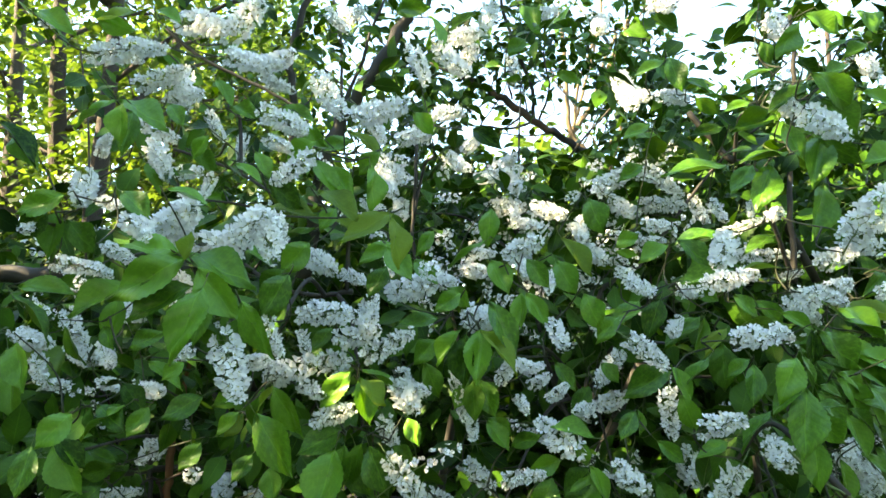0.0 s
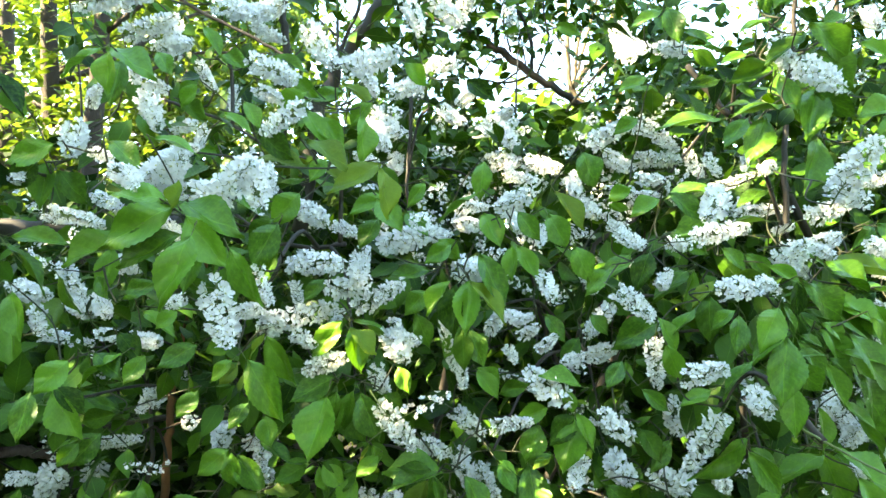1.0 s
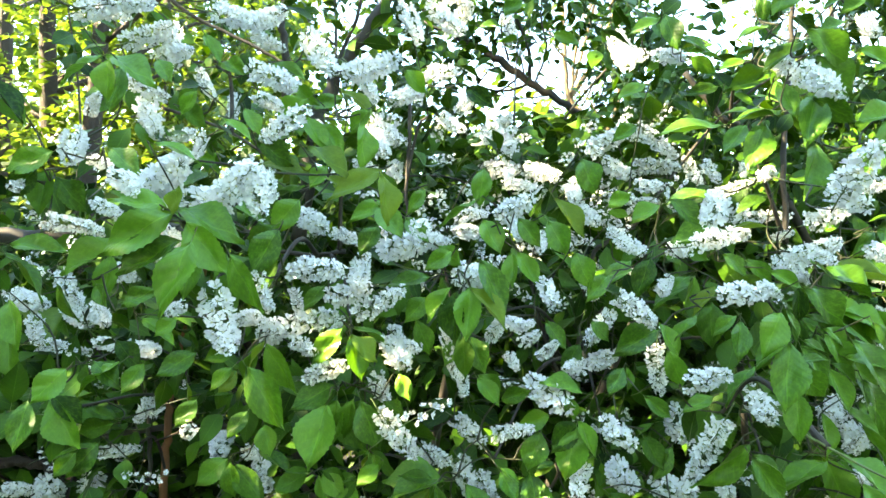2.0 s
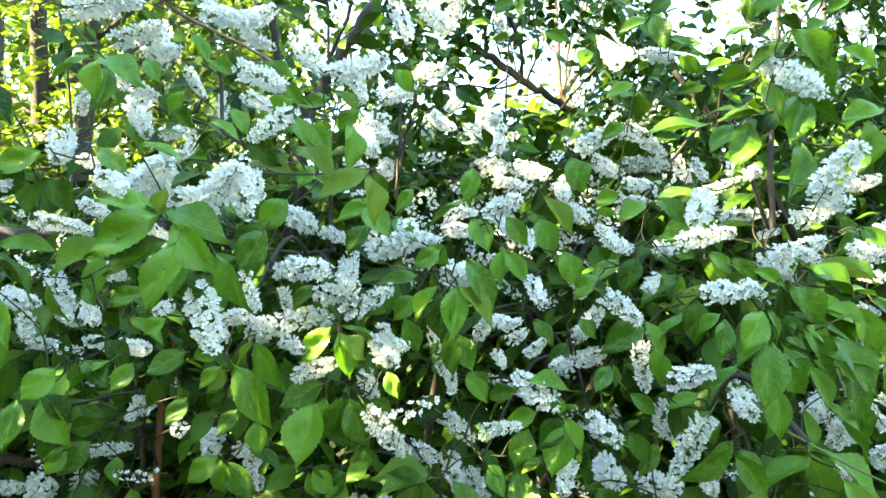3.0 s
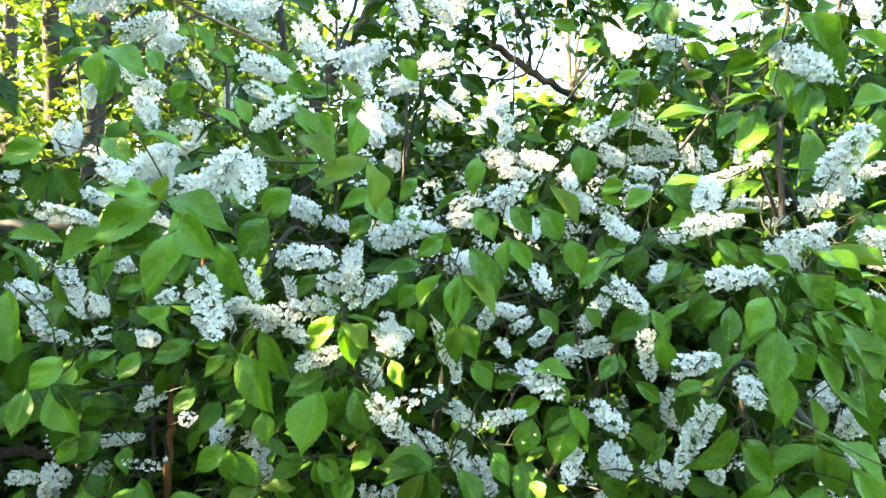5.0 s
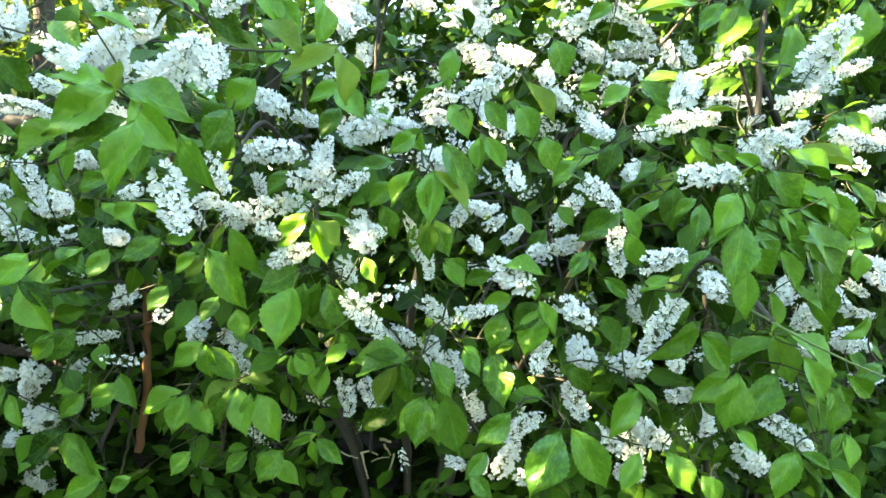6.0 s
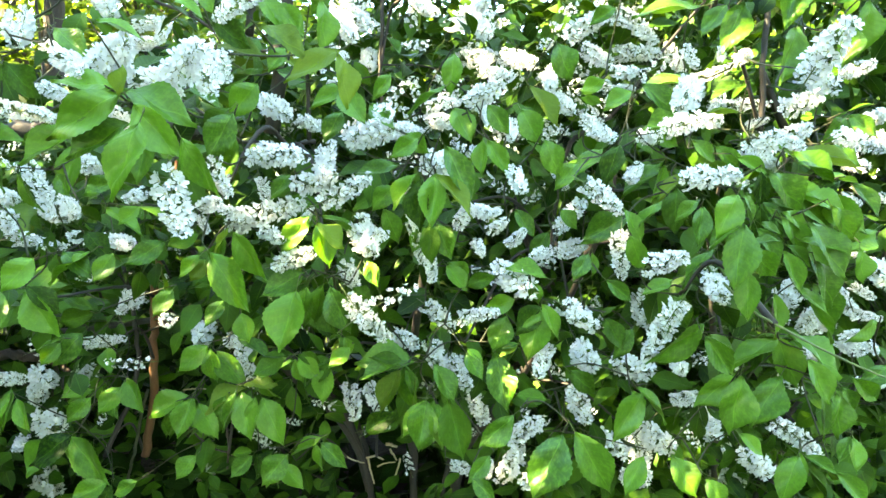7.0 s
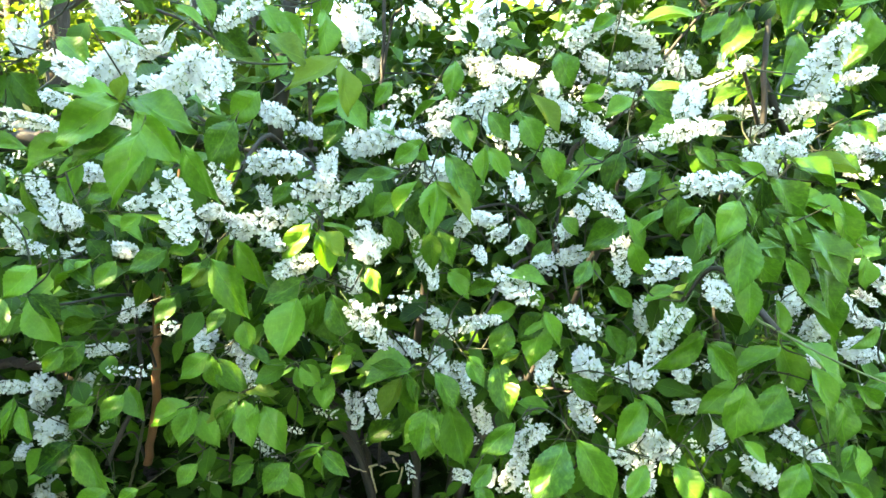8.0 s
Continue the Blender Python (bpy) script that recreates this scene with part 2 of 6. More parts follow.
def raceme_template(seed, count, aspect, fine=True, bend=0.12):
    """A blossom spike along z, 1 wide and about aspect long."""
    rng = random.Random(seed)
    b = Build()
    bow = lambda s: Vector((bend * aspect * s * s, 0.3 * bend * aspect * s * s * s, aspect * s))
    tube(b, [tuple(bow(s)) for s in (-0.25, 0.0, 0.35, 0.7, 1.0)], 0.03, 0.015, 3, 2)
    for k in range(count):
        s = 0.04 + 0.96 * (k + rng.uniform(-0.3, 0.3)) / count
        th = k * 2.4 + rng.uniform(-0.4, 0.4)
        wide = (0.33 - 0.16 * max(0, s - 0.62) / 0.38) * rng.uniform(0.72, 1.15)
        out = Vector((math.cos(th), math.sin(th), 0.25 + 0.5 * s))
        root = bow(max(0, s - 0.03))
        tip = root + out.normalized() * wide
        if fine:
            tube(b, [tuple(root), tuple(tip)], 0.012, 0.014, 3, 2)
        flower(b, tip, out + Vector((rng.uniform(-.3, .3), rng.uniform(-.3, .3), rng.uniform(-.2, .3))), rng.uniform(0.15, 0.20) * (1 - 0.3 * max(0, s - 0.75) / 0.25), rng, 5, fine)
    return b.template()


RACEME_SHAPES = [(a, raceme_template(k, n, a)) for k, (n, a) in enumerate(((46, 2.0), (52, 2.3), (58, 2.7), (64, 3.1), (54, 2.5), (70, 3.5)))]
RACEMES = []
for aspect, tpl in RACEME_SHAPES:
    data = bpy.data.meshes.new("raceme")
    fill_mesh(data, *tpl)
    for mat in (PETAL, CENTRE, STALK):
        data.materials.append(mat)
    RACEMES.append((aspect, data))

# ---- ground ----
def ground_sheet():
    n = 90
    s = np.sinh(np.linspace(-1, 1, n + 1) * 6.2) / math.sinh(6.2) * 600
    v, f = [], []
    for y in s:
        for x in s:
            near = math.exp(-(x * x + y * y) / 400)
            v.append((x, y + 2, (0.05 * noise.noise((x * 0.9, y * 0.9, 0)) + 0.02 * noise.noise((x * 4, y * 4, 3))) * near))
    f = [(i * (n + 1) + j, i * (n + 1) + j + 1, (i + 1) * (n + 1) + j + 1, (i + 1) * (n + 1) + j) for i in range(n) for j in range(n)]
    b = Build()
    b.add(v, f)
    return b.mesh("ground", [SOIL])


tagged(new("ground", ground_sheet()), "dark soil with leaf litter under the bushes", "ground", "", "structure")

# ---- the bushes ----
bush = thing("bird_cherry_bush", "bird cherry bush in full white bloom with fresh green leaves", "bush", "flowering bushes", (0.1, 2.0, 0))
right_bush = thing("bird_cherry_bush", "bird cherry bush with large bright leaves and fewer white spikes", "bush", "flowering bushes", (1.1, 1.8, 0))
for o in (bush, right_bush):
    o.matrix_basis = Matrix.Identity(4)
CENTRES = []
LINES = {bush: [], right_bush: []}


def limb(owner, name, points, radius, mat=TWIG, label=""):
    line = smooth_line(points)
    line[1:-1] += np.random.normal(0, radius * 0.25, (len(line) - 2, 3))
    b = Build()
    tube(b, line, radius * 1.05, radius * 0.75, 8, 0, 0.06)
    if owner in LINES:
        LINES[owner].append(line)
    return part(name, b.mesh(name, [mat]), owner, label)


def stems(owner, base, reach, count, seed):
    """Stems that rise from one stool and arch outwards."""
    rng = random.Random(seed)
    for k in range(count):
        a = 2 * math.pi * k / count + rng.uniform(-0.3, 0.3)
        d = Vector((math.cos(a), math.sin(a), 0))
        foot = Vector(base) + d * rng.uniform(0.05, 0.2)
        pts = [foot - Vector((0, 0, 0.08)), foot + d * 0.1 + Vector((0, 0, 0.6)), foot + d * reach * 0.45 + Vector((0, 0, 1.0)),
               foot + d * reach * 0.8 + Vector((rng.uniform(-.1, .1), 0, rng.uniform(1.25, 1.6)))]
        limb(owner, "stem", [tuple(p) for p in pts], rng.uniform(0.011, 0.02), TWIG)


stems(bush, (-0.05, 2.5, 0), 0.9, 8, 4)
stems(right_bush, (1.15, 2.4, 0), 0.8, 6, 9)
limb(bush, "limb", [(-2.038, 2.183, 1.796), (-1.648, 2.182, 1.805), (-1.413, 2.182, 1.809), (-1.238, 2.181, 1.829), (-1.023, 2.180, 1.844), (-0.711, 2.183, 1.786)], 0.0332)
limb(bush, "limb", [(-0.585, 1.221, 2.240), (-0.506, 1.224, 2.176), (-0.395, 1.227, 2.123), (-0.311, 1.229, 2.075)], 0.0039)
limb(bush, "twig", [(-0.618, 1.357, 2.030), (-0.557, 1.358, 2.011), (-0.471, 1.360, 1.978), (-0.385, 1.362, 1.925), (-0.312, 1.363, 1.907)], 0.0037)
limb(bush, "twig", [(-0.102, 1.599, 2.185), (-0.099, 1.606, 2.055), (-0.109, 1.614, 1.896), (-0.093, 1.621, 1.765)], 0.0051)
limb(bush, "twig", [(-0.205, 1.248, 1.717), (-0.272, 1.249, 1.710), (-0.350, 1.248, 1.717)], 0.0050)
limb(bush, "twig", [(0.455, 1.557, 1.800), (0.385, 1.559, 1.761), (0.350, 1.561, 1.719), (0.329, 1.566, 1.622), (0.318, 1.573, 1.483)], 0.0063)
limb(bush, "stem", [(-0.938, 2.063, 0.735), (-0.896, 2.053, 0.932), (-0.882, 2.043, 1.129), (-0.869, 2.034, 1.291), (-0.815, 2.021, 1.542), (-0.744, 2.008, 1.793)], 0.0135, SUNLIT_BARK)
limb(bush, "stem", [(-0.994, 1.922, 0.797), (-0.885, 1.910, 1.031), (-0.873, 1.900, 1.215), (-0.894, 1.891, 1.399)], 0.0075)
limb(bush, "limb", [(-1.259, 2.155, 1.138), (-0.994, 2.153, 1.167), (-0.728, 2.152, 1.185), (-0.577, 2.152, 1.195)], 0.0114)
limb(bush, "limb", [(-0.442, 1.871, 1.783), (-0.408, 1.860, 1.984), (-0.350, 1.847, 2.234), (-0.241, 1.838, 2.401), (-0.157, 1.830, 2.552), (-0.074, 1.823, 2.686)], 0.0218)
limb(right_bush, "limb", [(0.692, 1.309, 1.743), (0.689, 1.300, 1.930), (0.696, 1.293, 2.059), (0.704, 1.286, 2.188), (0.698, 1.280, 2.305)], 0.0059)
limb(right_bush, "limb", [(0.922, 1.621, 1.765), (0.792, 1.608, 2.012), (0.690, 1.604, 2.099), (0.603, 1.598, 2.200)], 0.0102)
limb(bush, "twig", [(0.403, 2.021, 1.293), (0.314, 2.012, 1.471), (0.261, 2.001, 1.685), (0.207, 1.992, 1.863)], 0.0071)
limb(right_bush, "stem", [(0.539, 2.252, 0.480), (0.519, 2.226, 0.967), (0.441, 2.211, 1.260), (0.344, 2.197, 1.532), (0.383, 2.182, 1.805)], 0.0215)
limb(bush, "dry_twig", [(-0.214, 2.243, 0.645), (-0.206, 2.246, 0.599), (-0.193, 2.249, 0.541)], 0.0039, STRAW)
limb(bush, "dry_twig", [(-0.220, 2.243, 0.641), (-0.187, 2.243, 0.647), (-0.156, 2.244, 0.634)], 0.0039, STRAW)
limb(bush, "dry_twig", [(-0.152, 2.305, 0.668), (-0.133, 2.305, 0.666), (-0.112, 2.305, 0.655)], 0.0060, STRAW)
limb(bush, "dry_twig", [(-0.098, 2.282, 0.621), (-0.109, 2.284, 0.576), (-0.129, 2.287, 0.531)], 0.0040, STRAW)
limb(bush, "dry_twig", [(-0.299, 2.281, 0.631), (-0.266, 2.282, 0.615), (-0.231, 2.283, 0.604)], 0.0030, STRAW)
limb(bush, "dry_twig", [(-0.185, 2.309, 0.578), (-0.155, 2.309, 0.592), (-0.117, 2.308, 0.596)], 0.0030, STRAW)
limb(bush, "dry_twig", [(-0.137, 2.306, 0.648), (-0.123, 2.307, 0.623), (-0.112, 2.308, 0.603)], 0.0040, STRAW)
limb(bush, "dry_twig", [(-0.842, 2.166, 0.926), (-0.806, 2.166, 0.931), (-0.765, 2.166, 0.929)], 0.0028, STRAW)
limb(bush, "twig", [(-0.877, 1.975, 0.991), (-0.901, 1.978, 0.919), (-0.937, 1.986, 0.775), (-0.965, 1.991, 0.684), (-0.990, 1.996, 0.587)], 0.0052, SHOOT)
limb(bush, "twig", [(-0.739, 1.917, 0.892), (-0.714, 1.919, 0.868), (-0.666, 1.921, 0.823), (-0.613, 1.922, 0.804)], 0.0033, BARK)
limb(bush, "twig", [(-0.659, 2.045, 0.851), (-0.654, 2.049, 0.772), (-0.663, 2.053, 0.692)], 0.0045, BARK)
limb(bush, "limb", [(-1.975, 2.414, 0.964), (-1.632, 2.413, 0.989), (-1.505, 2.414, 0.975), (-1.399, 2.414, 0.961)], 0.0212, BARK)
limb(bush, "twig", [(-0.719, 1.900, 1.215), (-0.770, 1.900, 1.221), (-0.856, 1.902, 1.190)], 0.0042, BARK)
limb(bush, "shoot", [(0.382, 0.783, 1.512), (0.420, 0.785, 1.477), (0.488, 0.787, 1.439), (0.549, 0.789, 1.409), (0.642, 0.791, 1.371)], 0.0017, STALK)


def spray(owner, centre):
    ob = part("flowering_branch", bpy.data.meshes.new("flowering_branch"), owner)
    return {"ob": ob, "owner": owner, "centre": np.array(centre), "tips": []}


def raceme(b, base, tip, width):
    want = (Vector(tip) - Vector(base)).length / width
    aspect, data = min(RACEMES, key=lambda r: abs(r[0] - want) + random.uniform(0, 0.35))
    ob = part("raceme", data, b["ob"])
    d = Vector(tip) - Vector(base)
    q = Vector((0, 0, 1)).rotation_difference(d.normalized()).to_matrix().to_4x4()
    ob.matrix_basis = Matrix.Translation(base) @ q @ Matrix.Rotation(random.uniform(0, 6.28), 4, "Z") @ Matrix.Diagonal((1.06 * width, 1.06 * width, d.length / aspect, 1))
    b["tips"].append(np.array(Vector(base) - d.normalized() * 0.2 * d.length))


def leaf(b, base, tip, width, tilt, look_of=""):
    """A leaf that faces outwards and up, rolled about its midrib by tilt degrees."""
    # a sunny look always takes the lit-toned copy, most others do too
    meshes = YOUNG_LIT_LEAVES if look_of == "young_lit" else LIT_LEAVES if look_of == "sunny" or random.random() < 0.82 else LEAVES
    ob = part("leaf", random.choice(meshes), b["ob"])
    ob.matrix_basis = placed(base, tip, width, tilt + random.gauss(0, 6), (0, -0.88, 0.47))
    b["tips"].append(np.array(ob.matrix_basis @ Vector((-0.18, 0, 0.04))))


def finish(b):
    """Twigs from the nearest stem to the middle of the spray, and on to each leaf and spike."""
    c = b["centre"] + np.array([0, 0.14, -0.04])
    pts = np.concatenate(LINES[b["owner"]])
    d = np.linalg.norm((pts - (c + [0, 0.25, -0.15])), axis=1)
    root = pts[int(np.argmin(d))]
    build = Build()
    mid = (root + c) / 2 + np.array([0, 0.03, 0.06])
    line = smooth_line([root, mid, c], 6)
    tube(build, line, 0.005, 0.0026, 6, 0, 0.08)
    nodes = list(line[4:])
    for t in sorted(b["tips"], key=lambda q: float(np.min(np.linalg.norm(line - q, axis=1)))):
        away = np.linalg.norm(np.array(nodes) - t, axis=1) + 0.5 * np.maximum(0, t[1] + 0.01 - np.array(nodes)[:, 1])
        start = nodes[int(np.argmin(away))]
        bow = (start + t) / 2 + np.array([0, 0.03, -0.004]) + np.random.normal(0, 0.007, 3)
        way = smooth_line([start, bow, t], 4)
        tube(build, way, 0.0019, 0.0010, 4, 1)
        nodes += list(way[2:-1])
    build.mesh("flowering_branch", [TWIG, SHOOT], b["ob"].data)
    CENTRES.append((b["owner"], tuple(b["centre"])))


b = spray(bush, (-1.695, 3.347, 0.083))
raceme(b, (-1.747, 3.397, 0.072), (-1.643, 3.296, 0.094), 0.081)
finish(b)
b = spray(bush, (-1.515, 2.480, 0.454))
raceme(b, (-1.582, 2.518, 0.455), (-1.448, 2.442, 0.453), 0.103)
finish(b)
b = spray(bush, (-1.465, 2.247, 0.700))
raceme(b, (-1.475, 2.285, 0.710), (-1.455, 2.209, 0.690), 0.051)
finish(b)
b = spray(bush, (-1.306, 2.275, 0.889))
raceme(b, (-1.267, 2.360, 0.950), (-1.216, 2.253, 0.935), 0.068)
raceme(b, (-1.420, 2.278, 0.858), (-1.329, 2.174, 0.946), 0.066)
raceme(b, (-1.353, 2.220, 0.808), (-1.247, 2.126, 0.798), 0.106)
raceme(b, (-1.361, 2.449, 0.902), (-1.250, 2.344, 0.912), 0.075)
finish(b)
b = spray(bush, (-1.285, 1.960, 2.630))
raceme(b, (-1.350, 2.005, 2.635), (-1.221, 1.916, 2.625), 0.052)
finish(b)
b = spray(bush, (-1.206, 1.937, 1.002))
raceme(b, (-1.239, 1.823, 1.075), (-1.136, 1.772, 1.099), 0.041)
raceme(b, (-1.281, 2.070, 1.014), (-1.176, 1.969, 1.008), 0.070)
leaf(b, (-1.049, 1.975, 0.992), (-1.128, 1.957, 0.962), 0.041, 0)
leaf(b, (-1.328, 2.010, 0.982), (-1.310, 1.921, 0.886), 0.065, 0)
finish(b)
b = spray(bush, (-1.093, 1.788, 1.535))
raceme(b, (-1.142, 1.930, 1.572), (-1.029, 1.822, 1.552), 0.066)
raceme(b, (-1.101, 1.711, 1.561), (-1.062, 1.641, 1.512), 0.044)
raceme(b, (-1.164, 1.813, 1.479), (-1.000, 1.814, 1.473), 0.039)
leaf(b, (-1.289, 1.897, 1.591), (-1.080, 1.810, 1.529), 0.103, -78, "young_lit")
finish(b)
b = spray(bush, (-1.054, 2.651, 2.231))
raceme(b, (-1.205, 2.749, 2.306), (-1.075, 2.655, 2.281), 0.068)
leaf(b, (-0.929, 2.652, 2.186), (-1.007, 2.547, 2.153), 0.059, -54)
finish(b)
b = spray(bush, (-1.035, 1.913, 0.855))
leaf(b, (-0.930, 1.964, 1.027), (-0.865, 1.878, 0.956), 0.060, 0)
leaf(b, (-1.003, 1.973, 1.001), (-0.938, 1.886, 0.932), 0.063, 0)
leaf(b, (-1.077, 1.976, 0.963), (-1.069, 1.863, 0.933), 0.054, -0)
leaf(b, (-1.175, 1.978, 0.833), (-1.184, 1.831, 0.798), 0.084, -0)
leaf(b, (-1.107, 1.892, 0.842), (-0.944, 1.816, 0.779), 0.084, 26)
leaf(b, (-1.033, 1.929, 0.825), (-1.017, 1.857, 0.750), 0.061, 0)
leaf(b, (-1.017, 1.970, 0.696), (-1.128, 1.971, 0.636), 0.055, -31)
finish(b)
b = spray(bush, (-0.976, 2.731, 0.375))
raceme(b, (-1.027, 2.782, 0.341), (-0.925, 2.679, 0.410), 0.076)
finish(b)
b = spray(bush, (-0.938, 2.363, 0.745))
leaf(b, (-0.897, 2.328, 0.842), (-1.020, 2.262, 0.796), 0.065, -30)
leaf(b, (-0.921, 2.398, 0.796), (-0.984, 2.422, 0.644), 0.081, 0)
leaf(b, (-1.002, 2.422, 0.754), (-1.019, 2.412, 0.649), 0.047, -7)
leaf(b, (-0.874, 2.376, 0.781), (-0.785, 2.281, 0.701), 0.073, 0)
finish(b)
b = spray(bush, (-0.897, 1.480, 1.508))
raceme(b, (-0.918, 1.510, 1.676), (-0.846, 1.459, 1.597), 0.047)
raceme(b, (-1.093, 1.604, 1.621), (-0.973, 1.516, 1.595), 0.055)
raceme(b, (-0.832, 1.516, 1.515), (-0.747, 1.473, 1.513), 0.034)
finish(b)
b = spray(bush, (-0.857, 1.619, 1.245))
raceme(b, (-0.735, 1.594, 1.371), (-0.739, 1.552, 1.319), 0.036)
raceme(b, (-0.690, 1.545, 1.380), (-0.679, 1.499, 1.348), 0.029)
raceme(b, (-0.865, 1.598, 1.234), (-0.761, 1.597, 1.246), 0.034)
leaf(b, (-0.781, 1.451, 1.295), (-0.837, 1.410, 1.232), 0.062, -15)
leaf(b, (-0.814, 1.419, 1.282), (-0.844, 1.387, 1.237), 0.039, -15)
leaf(b, (-0.746, 1.409, 1.196), (-0.797, 1.377, 1.168), 0.041, -12)
leaf(b, (-0.693, 1.436, 1.174), (-0.731, 1.397, 1.122), 0.050, -9)
leaf(b, (-0.712, 1.501, 1.175), (-0.659, 1.456, 1.105), 0.050, 9)
leaf(b, (-0.735, 1.385, 1.165), (-0.774, 1.350, 1.122), 0.041, -9)
leaf(b, (-0.756, 1.340, 1.098), (-0.847, 1.319, 1.036), 0.067, -12)
leaf(b, (-0.820, 1.450, 1.049), (-0.714, 1.385, 0.964), 0.069, 9)
leaf(b, (-0.718, 1.402, 0.961), (-0.785, 1.364, 0.936), 0.051, 0)
leaf(b, (-0.903, 1.393, 1.161), (-0.858, 1.354, 1.099), 0.042, 6)
finish(b)
b = spray(bush, (-0.809, 1.427, 2.148))
raceme(b, (-0.783, 1.316, 2.225), (-0.651, 1.235, 2.203), 0.048)
finish(b)
b = spray(bush, (-0.696, 1.047, 1.463))
leaf(b, (-0.543, 0.907, 1.531), (-0.578, 0.881, 1.487), 0.044, -21)
leaf(b, (-0.618, 0.943, 1.480), (-0.619, 0.915, 1.412), 0.036, -24)
leaf(b, (-0.678, 1.096, 1.453), (-0.633, 1.089, 1.370), 0.046, 18)
leaf(b, (-0.687, 0.997, 1.625), (-0.666, 0.984, 1.549), 0.041, 6)
leaf(b, (-0.602, 1.048, 1.522), (-0.569, 1.043, 1.464), 0.035, 36)
leaf(b, (-0.662, 1.279, 1.375), (-0.736, 1.270, 1.359), 0.039, -6)
leaf(b, (-0.484, 1.013, 1.526), (-0.508, 0.992, 1.482), 0.032, -18)
leaf(b, (-0.548, 1.051, 1.557), (-0.497, 1.031, 1.522), 0.033, -27)
leaf(b, (-0.574, 1.030, 1.525), (-0.517, 1.005, 1.501), 0.034, -30)
leaf(b, (-0.526, 1.023, 1.526), (-0.600, 1.011, 1.492), 0.044, 21)
leaf(b, (-0.481, 1.227, 1.433), (-0.512, 1.202, 1.385), 0.039, -15)
finish(b)
b = spray(bush, (-0.674, 1.308, 1.560))
raceme(b, (-0.698, 1.337, 1.679), (-0.622, 1.261, 1.663), 0.041)
raceme(b, (-0.672, 1.399, 1.513), (-0.603, 1.329, 1.501), 0.038)
raceme(b, (-0.695, 1.258, 1.603), (-0.636, 1.201, 1.573), 0.034)
finish(b)
b = spray(bush, (-0.615, 1.325, 1.983))
raceme(b, (-0.700, 1.323, 2.093), (-0.597, 1.321, 2.050), 0.039)
raceme(b, (-0.654, 1.343, 2.037), (-0.580, 1.238, 1.959), 0.048)
raceme(b, (-0.510, 1.488, 2.100), (-0.499, 1.438, 2.023), 0.030)
raceme(b, (-0.701, 1.229, 1.893), (-0.625, 1.185, 1.868), 0.026)
raceme(b, (-0.615, 1.577, 2.021), (-0.597, 1.509, 1.950), 0.034)
raceme(b, (-0.604, 1.388, 1.930), (-0.537, 1.321, 1.911), 0.030)
raceme(b, (-0.750, 1.309, 2.005), (-0.710, 1.252, 2.035), 0.029)
finish(b)
b = spray(bush, (-0.578, 0.908, 1.798))
raceme(b, (-0.615, 1.040, 1.893), (-0.593, 0.955, 1.840), 0.040)
raceme(b, (-0.621, 0.965, 1.745), (-0.529, 0.965, 1.740), 0.031)
raceme(b, (-0.458, 0.806, 1.754), (-0.410, 0.790, 1.738), 0.020)
raceme(b, (-0.632, 0.944, 1.802), (-0.629, 0.904, 1.783), 0.025)
leaf(b, (-0.516, 0.918, 1.983), (-0.583, 0.911, 1.955), 0.039, 12)
leaf(b, (-0.511, 0.919, 1.983), (-0.431, 0.911, 1.957), 0.044, -30)
leaf(b, (-0.493, 0.895, 1.971), (-0.499, 0.892, 1.912), 0.030, 3)
leaf(b, (-0.520, 0.981, 1.989), (-0.524, 0.957, 1.911), 0.038, -15)
leaf(b, (-0.448, 0.946, 1.989), (-0.419, 0.932, 1.952), 0.026, 0)
leaf(b, (-0.684, 0.957, 1.946), (-0.648, 0.939, 1.890), 0.036, 12)
leaf(b, (-0.580, 0.916, 1.841), (-0.650, 0.908, 1.811), 0.041, -30)
leaf(b, (-0.611, 0.928, 1.818), (-0.639, 0.906, 1.773), 0.034, -33)
leaf(b, (-0.634, 0.989, 1.828), (-0.630, 0.964, 1.752), 0.038, -21)
leaf(b, (-0.611, 0.974, 1.812), (-0.559, 0.971, 1.766), 0.036, -18)
leaf(b, (-0.474, 0.870, 1.836), (-0.422, 0.851, 1.800), 0.032, -12)
leaf(b, (-0.582, 1.093, 1.700), (-0.588, 1.073, 1.617), 0.043, -6)
leaf(b, (-0.709, 1.013, 1.697), (-0.632, 1.005, 1.635), 0.050, -54)
leaf(b, (-0.515, 0.993, 1.714), (-0.605, 0.982, 1.666), 0.052, 3)
leaf(b, (-0.698, 0.936, 1.957), (-0.635, 0.933, 1.889), 0.042, -39)
leaf(b, (-0.609, 0.987, 1.650), (-0.570, 0.972, 1.591), 0.034, 42)
leaf(b, (-0.551, 0.989, 1.650), (-0.525, 0.970, 1.616), 0.025, 9)
leaf(b, (-0.479, 0.929, 1.617), (-0.435, 0.925, 1.649), 0.027, 3)
finish(b)
b = spray(bush, (-0.493, 1.904, 1.969))
leaf(b, (-0.566, 1.872, 2.006), (-0.378, 1.796, 1.969), 0.091, 74, "young_lit")
leaf(b, (-0.448, 1.965, 1.958), (-0.581, 1.984, 1.943), 0.059, -60)
finish(b)
b = spray(bush, (-0.490, 1.176, 2.148))
raceme(b, (-0.624, 1.197, 2.112), (-0.512, 1.140, 2.111), 0.039)
raceme(b, (-0.557, 1.184, 2.080), (-0.461, 1.131, 2.076), 0.034)
raceme(b, (-0.542, 1.207, 2.148), (-0.498, 1.134, 2.055), 0.039)
raceme(b, (-0.503, 1.251, 2.074), (-0.464, 1.211, 2.005), 0.027)
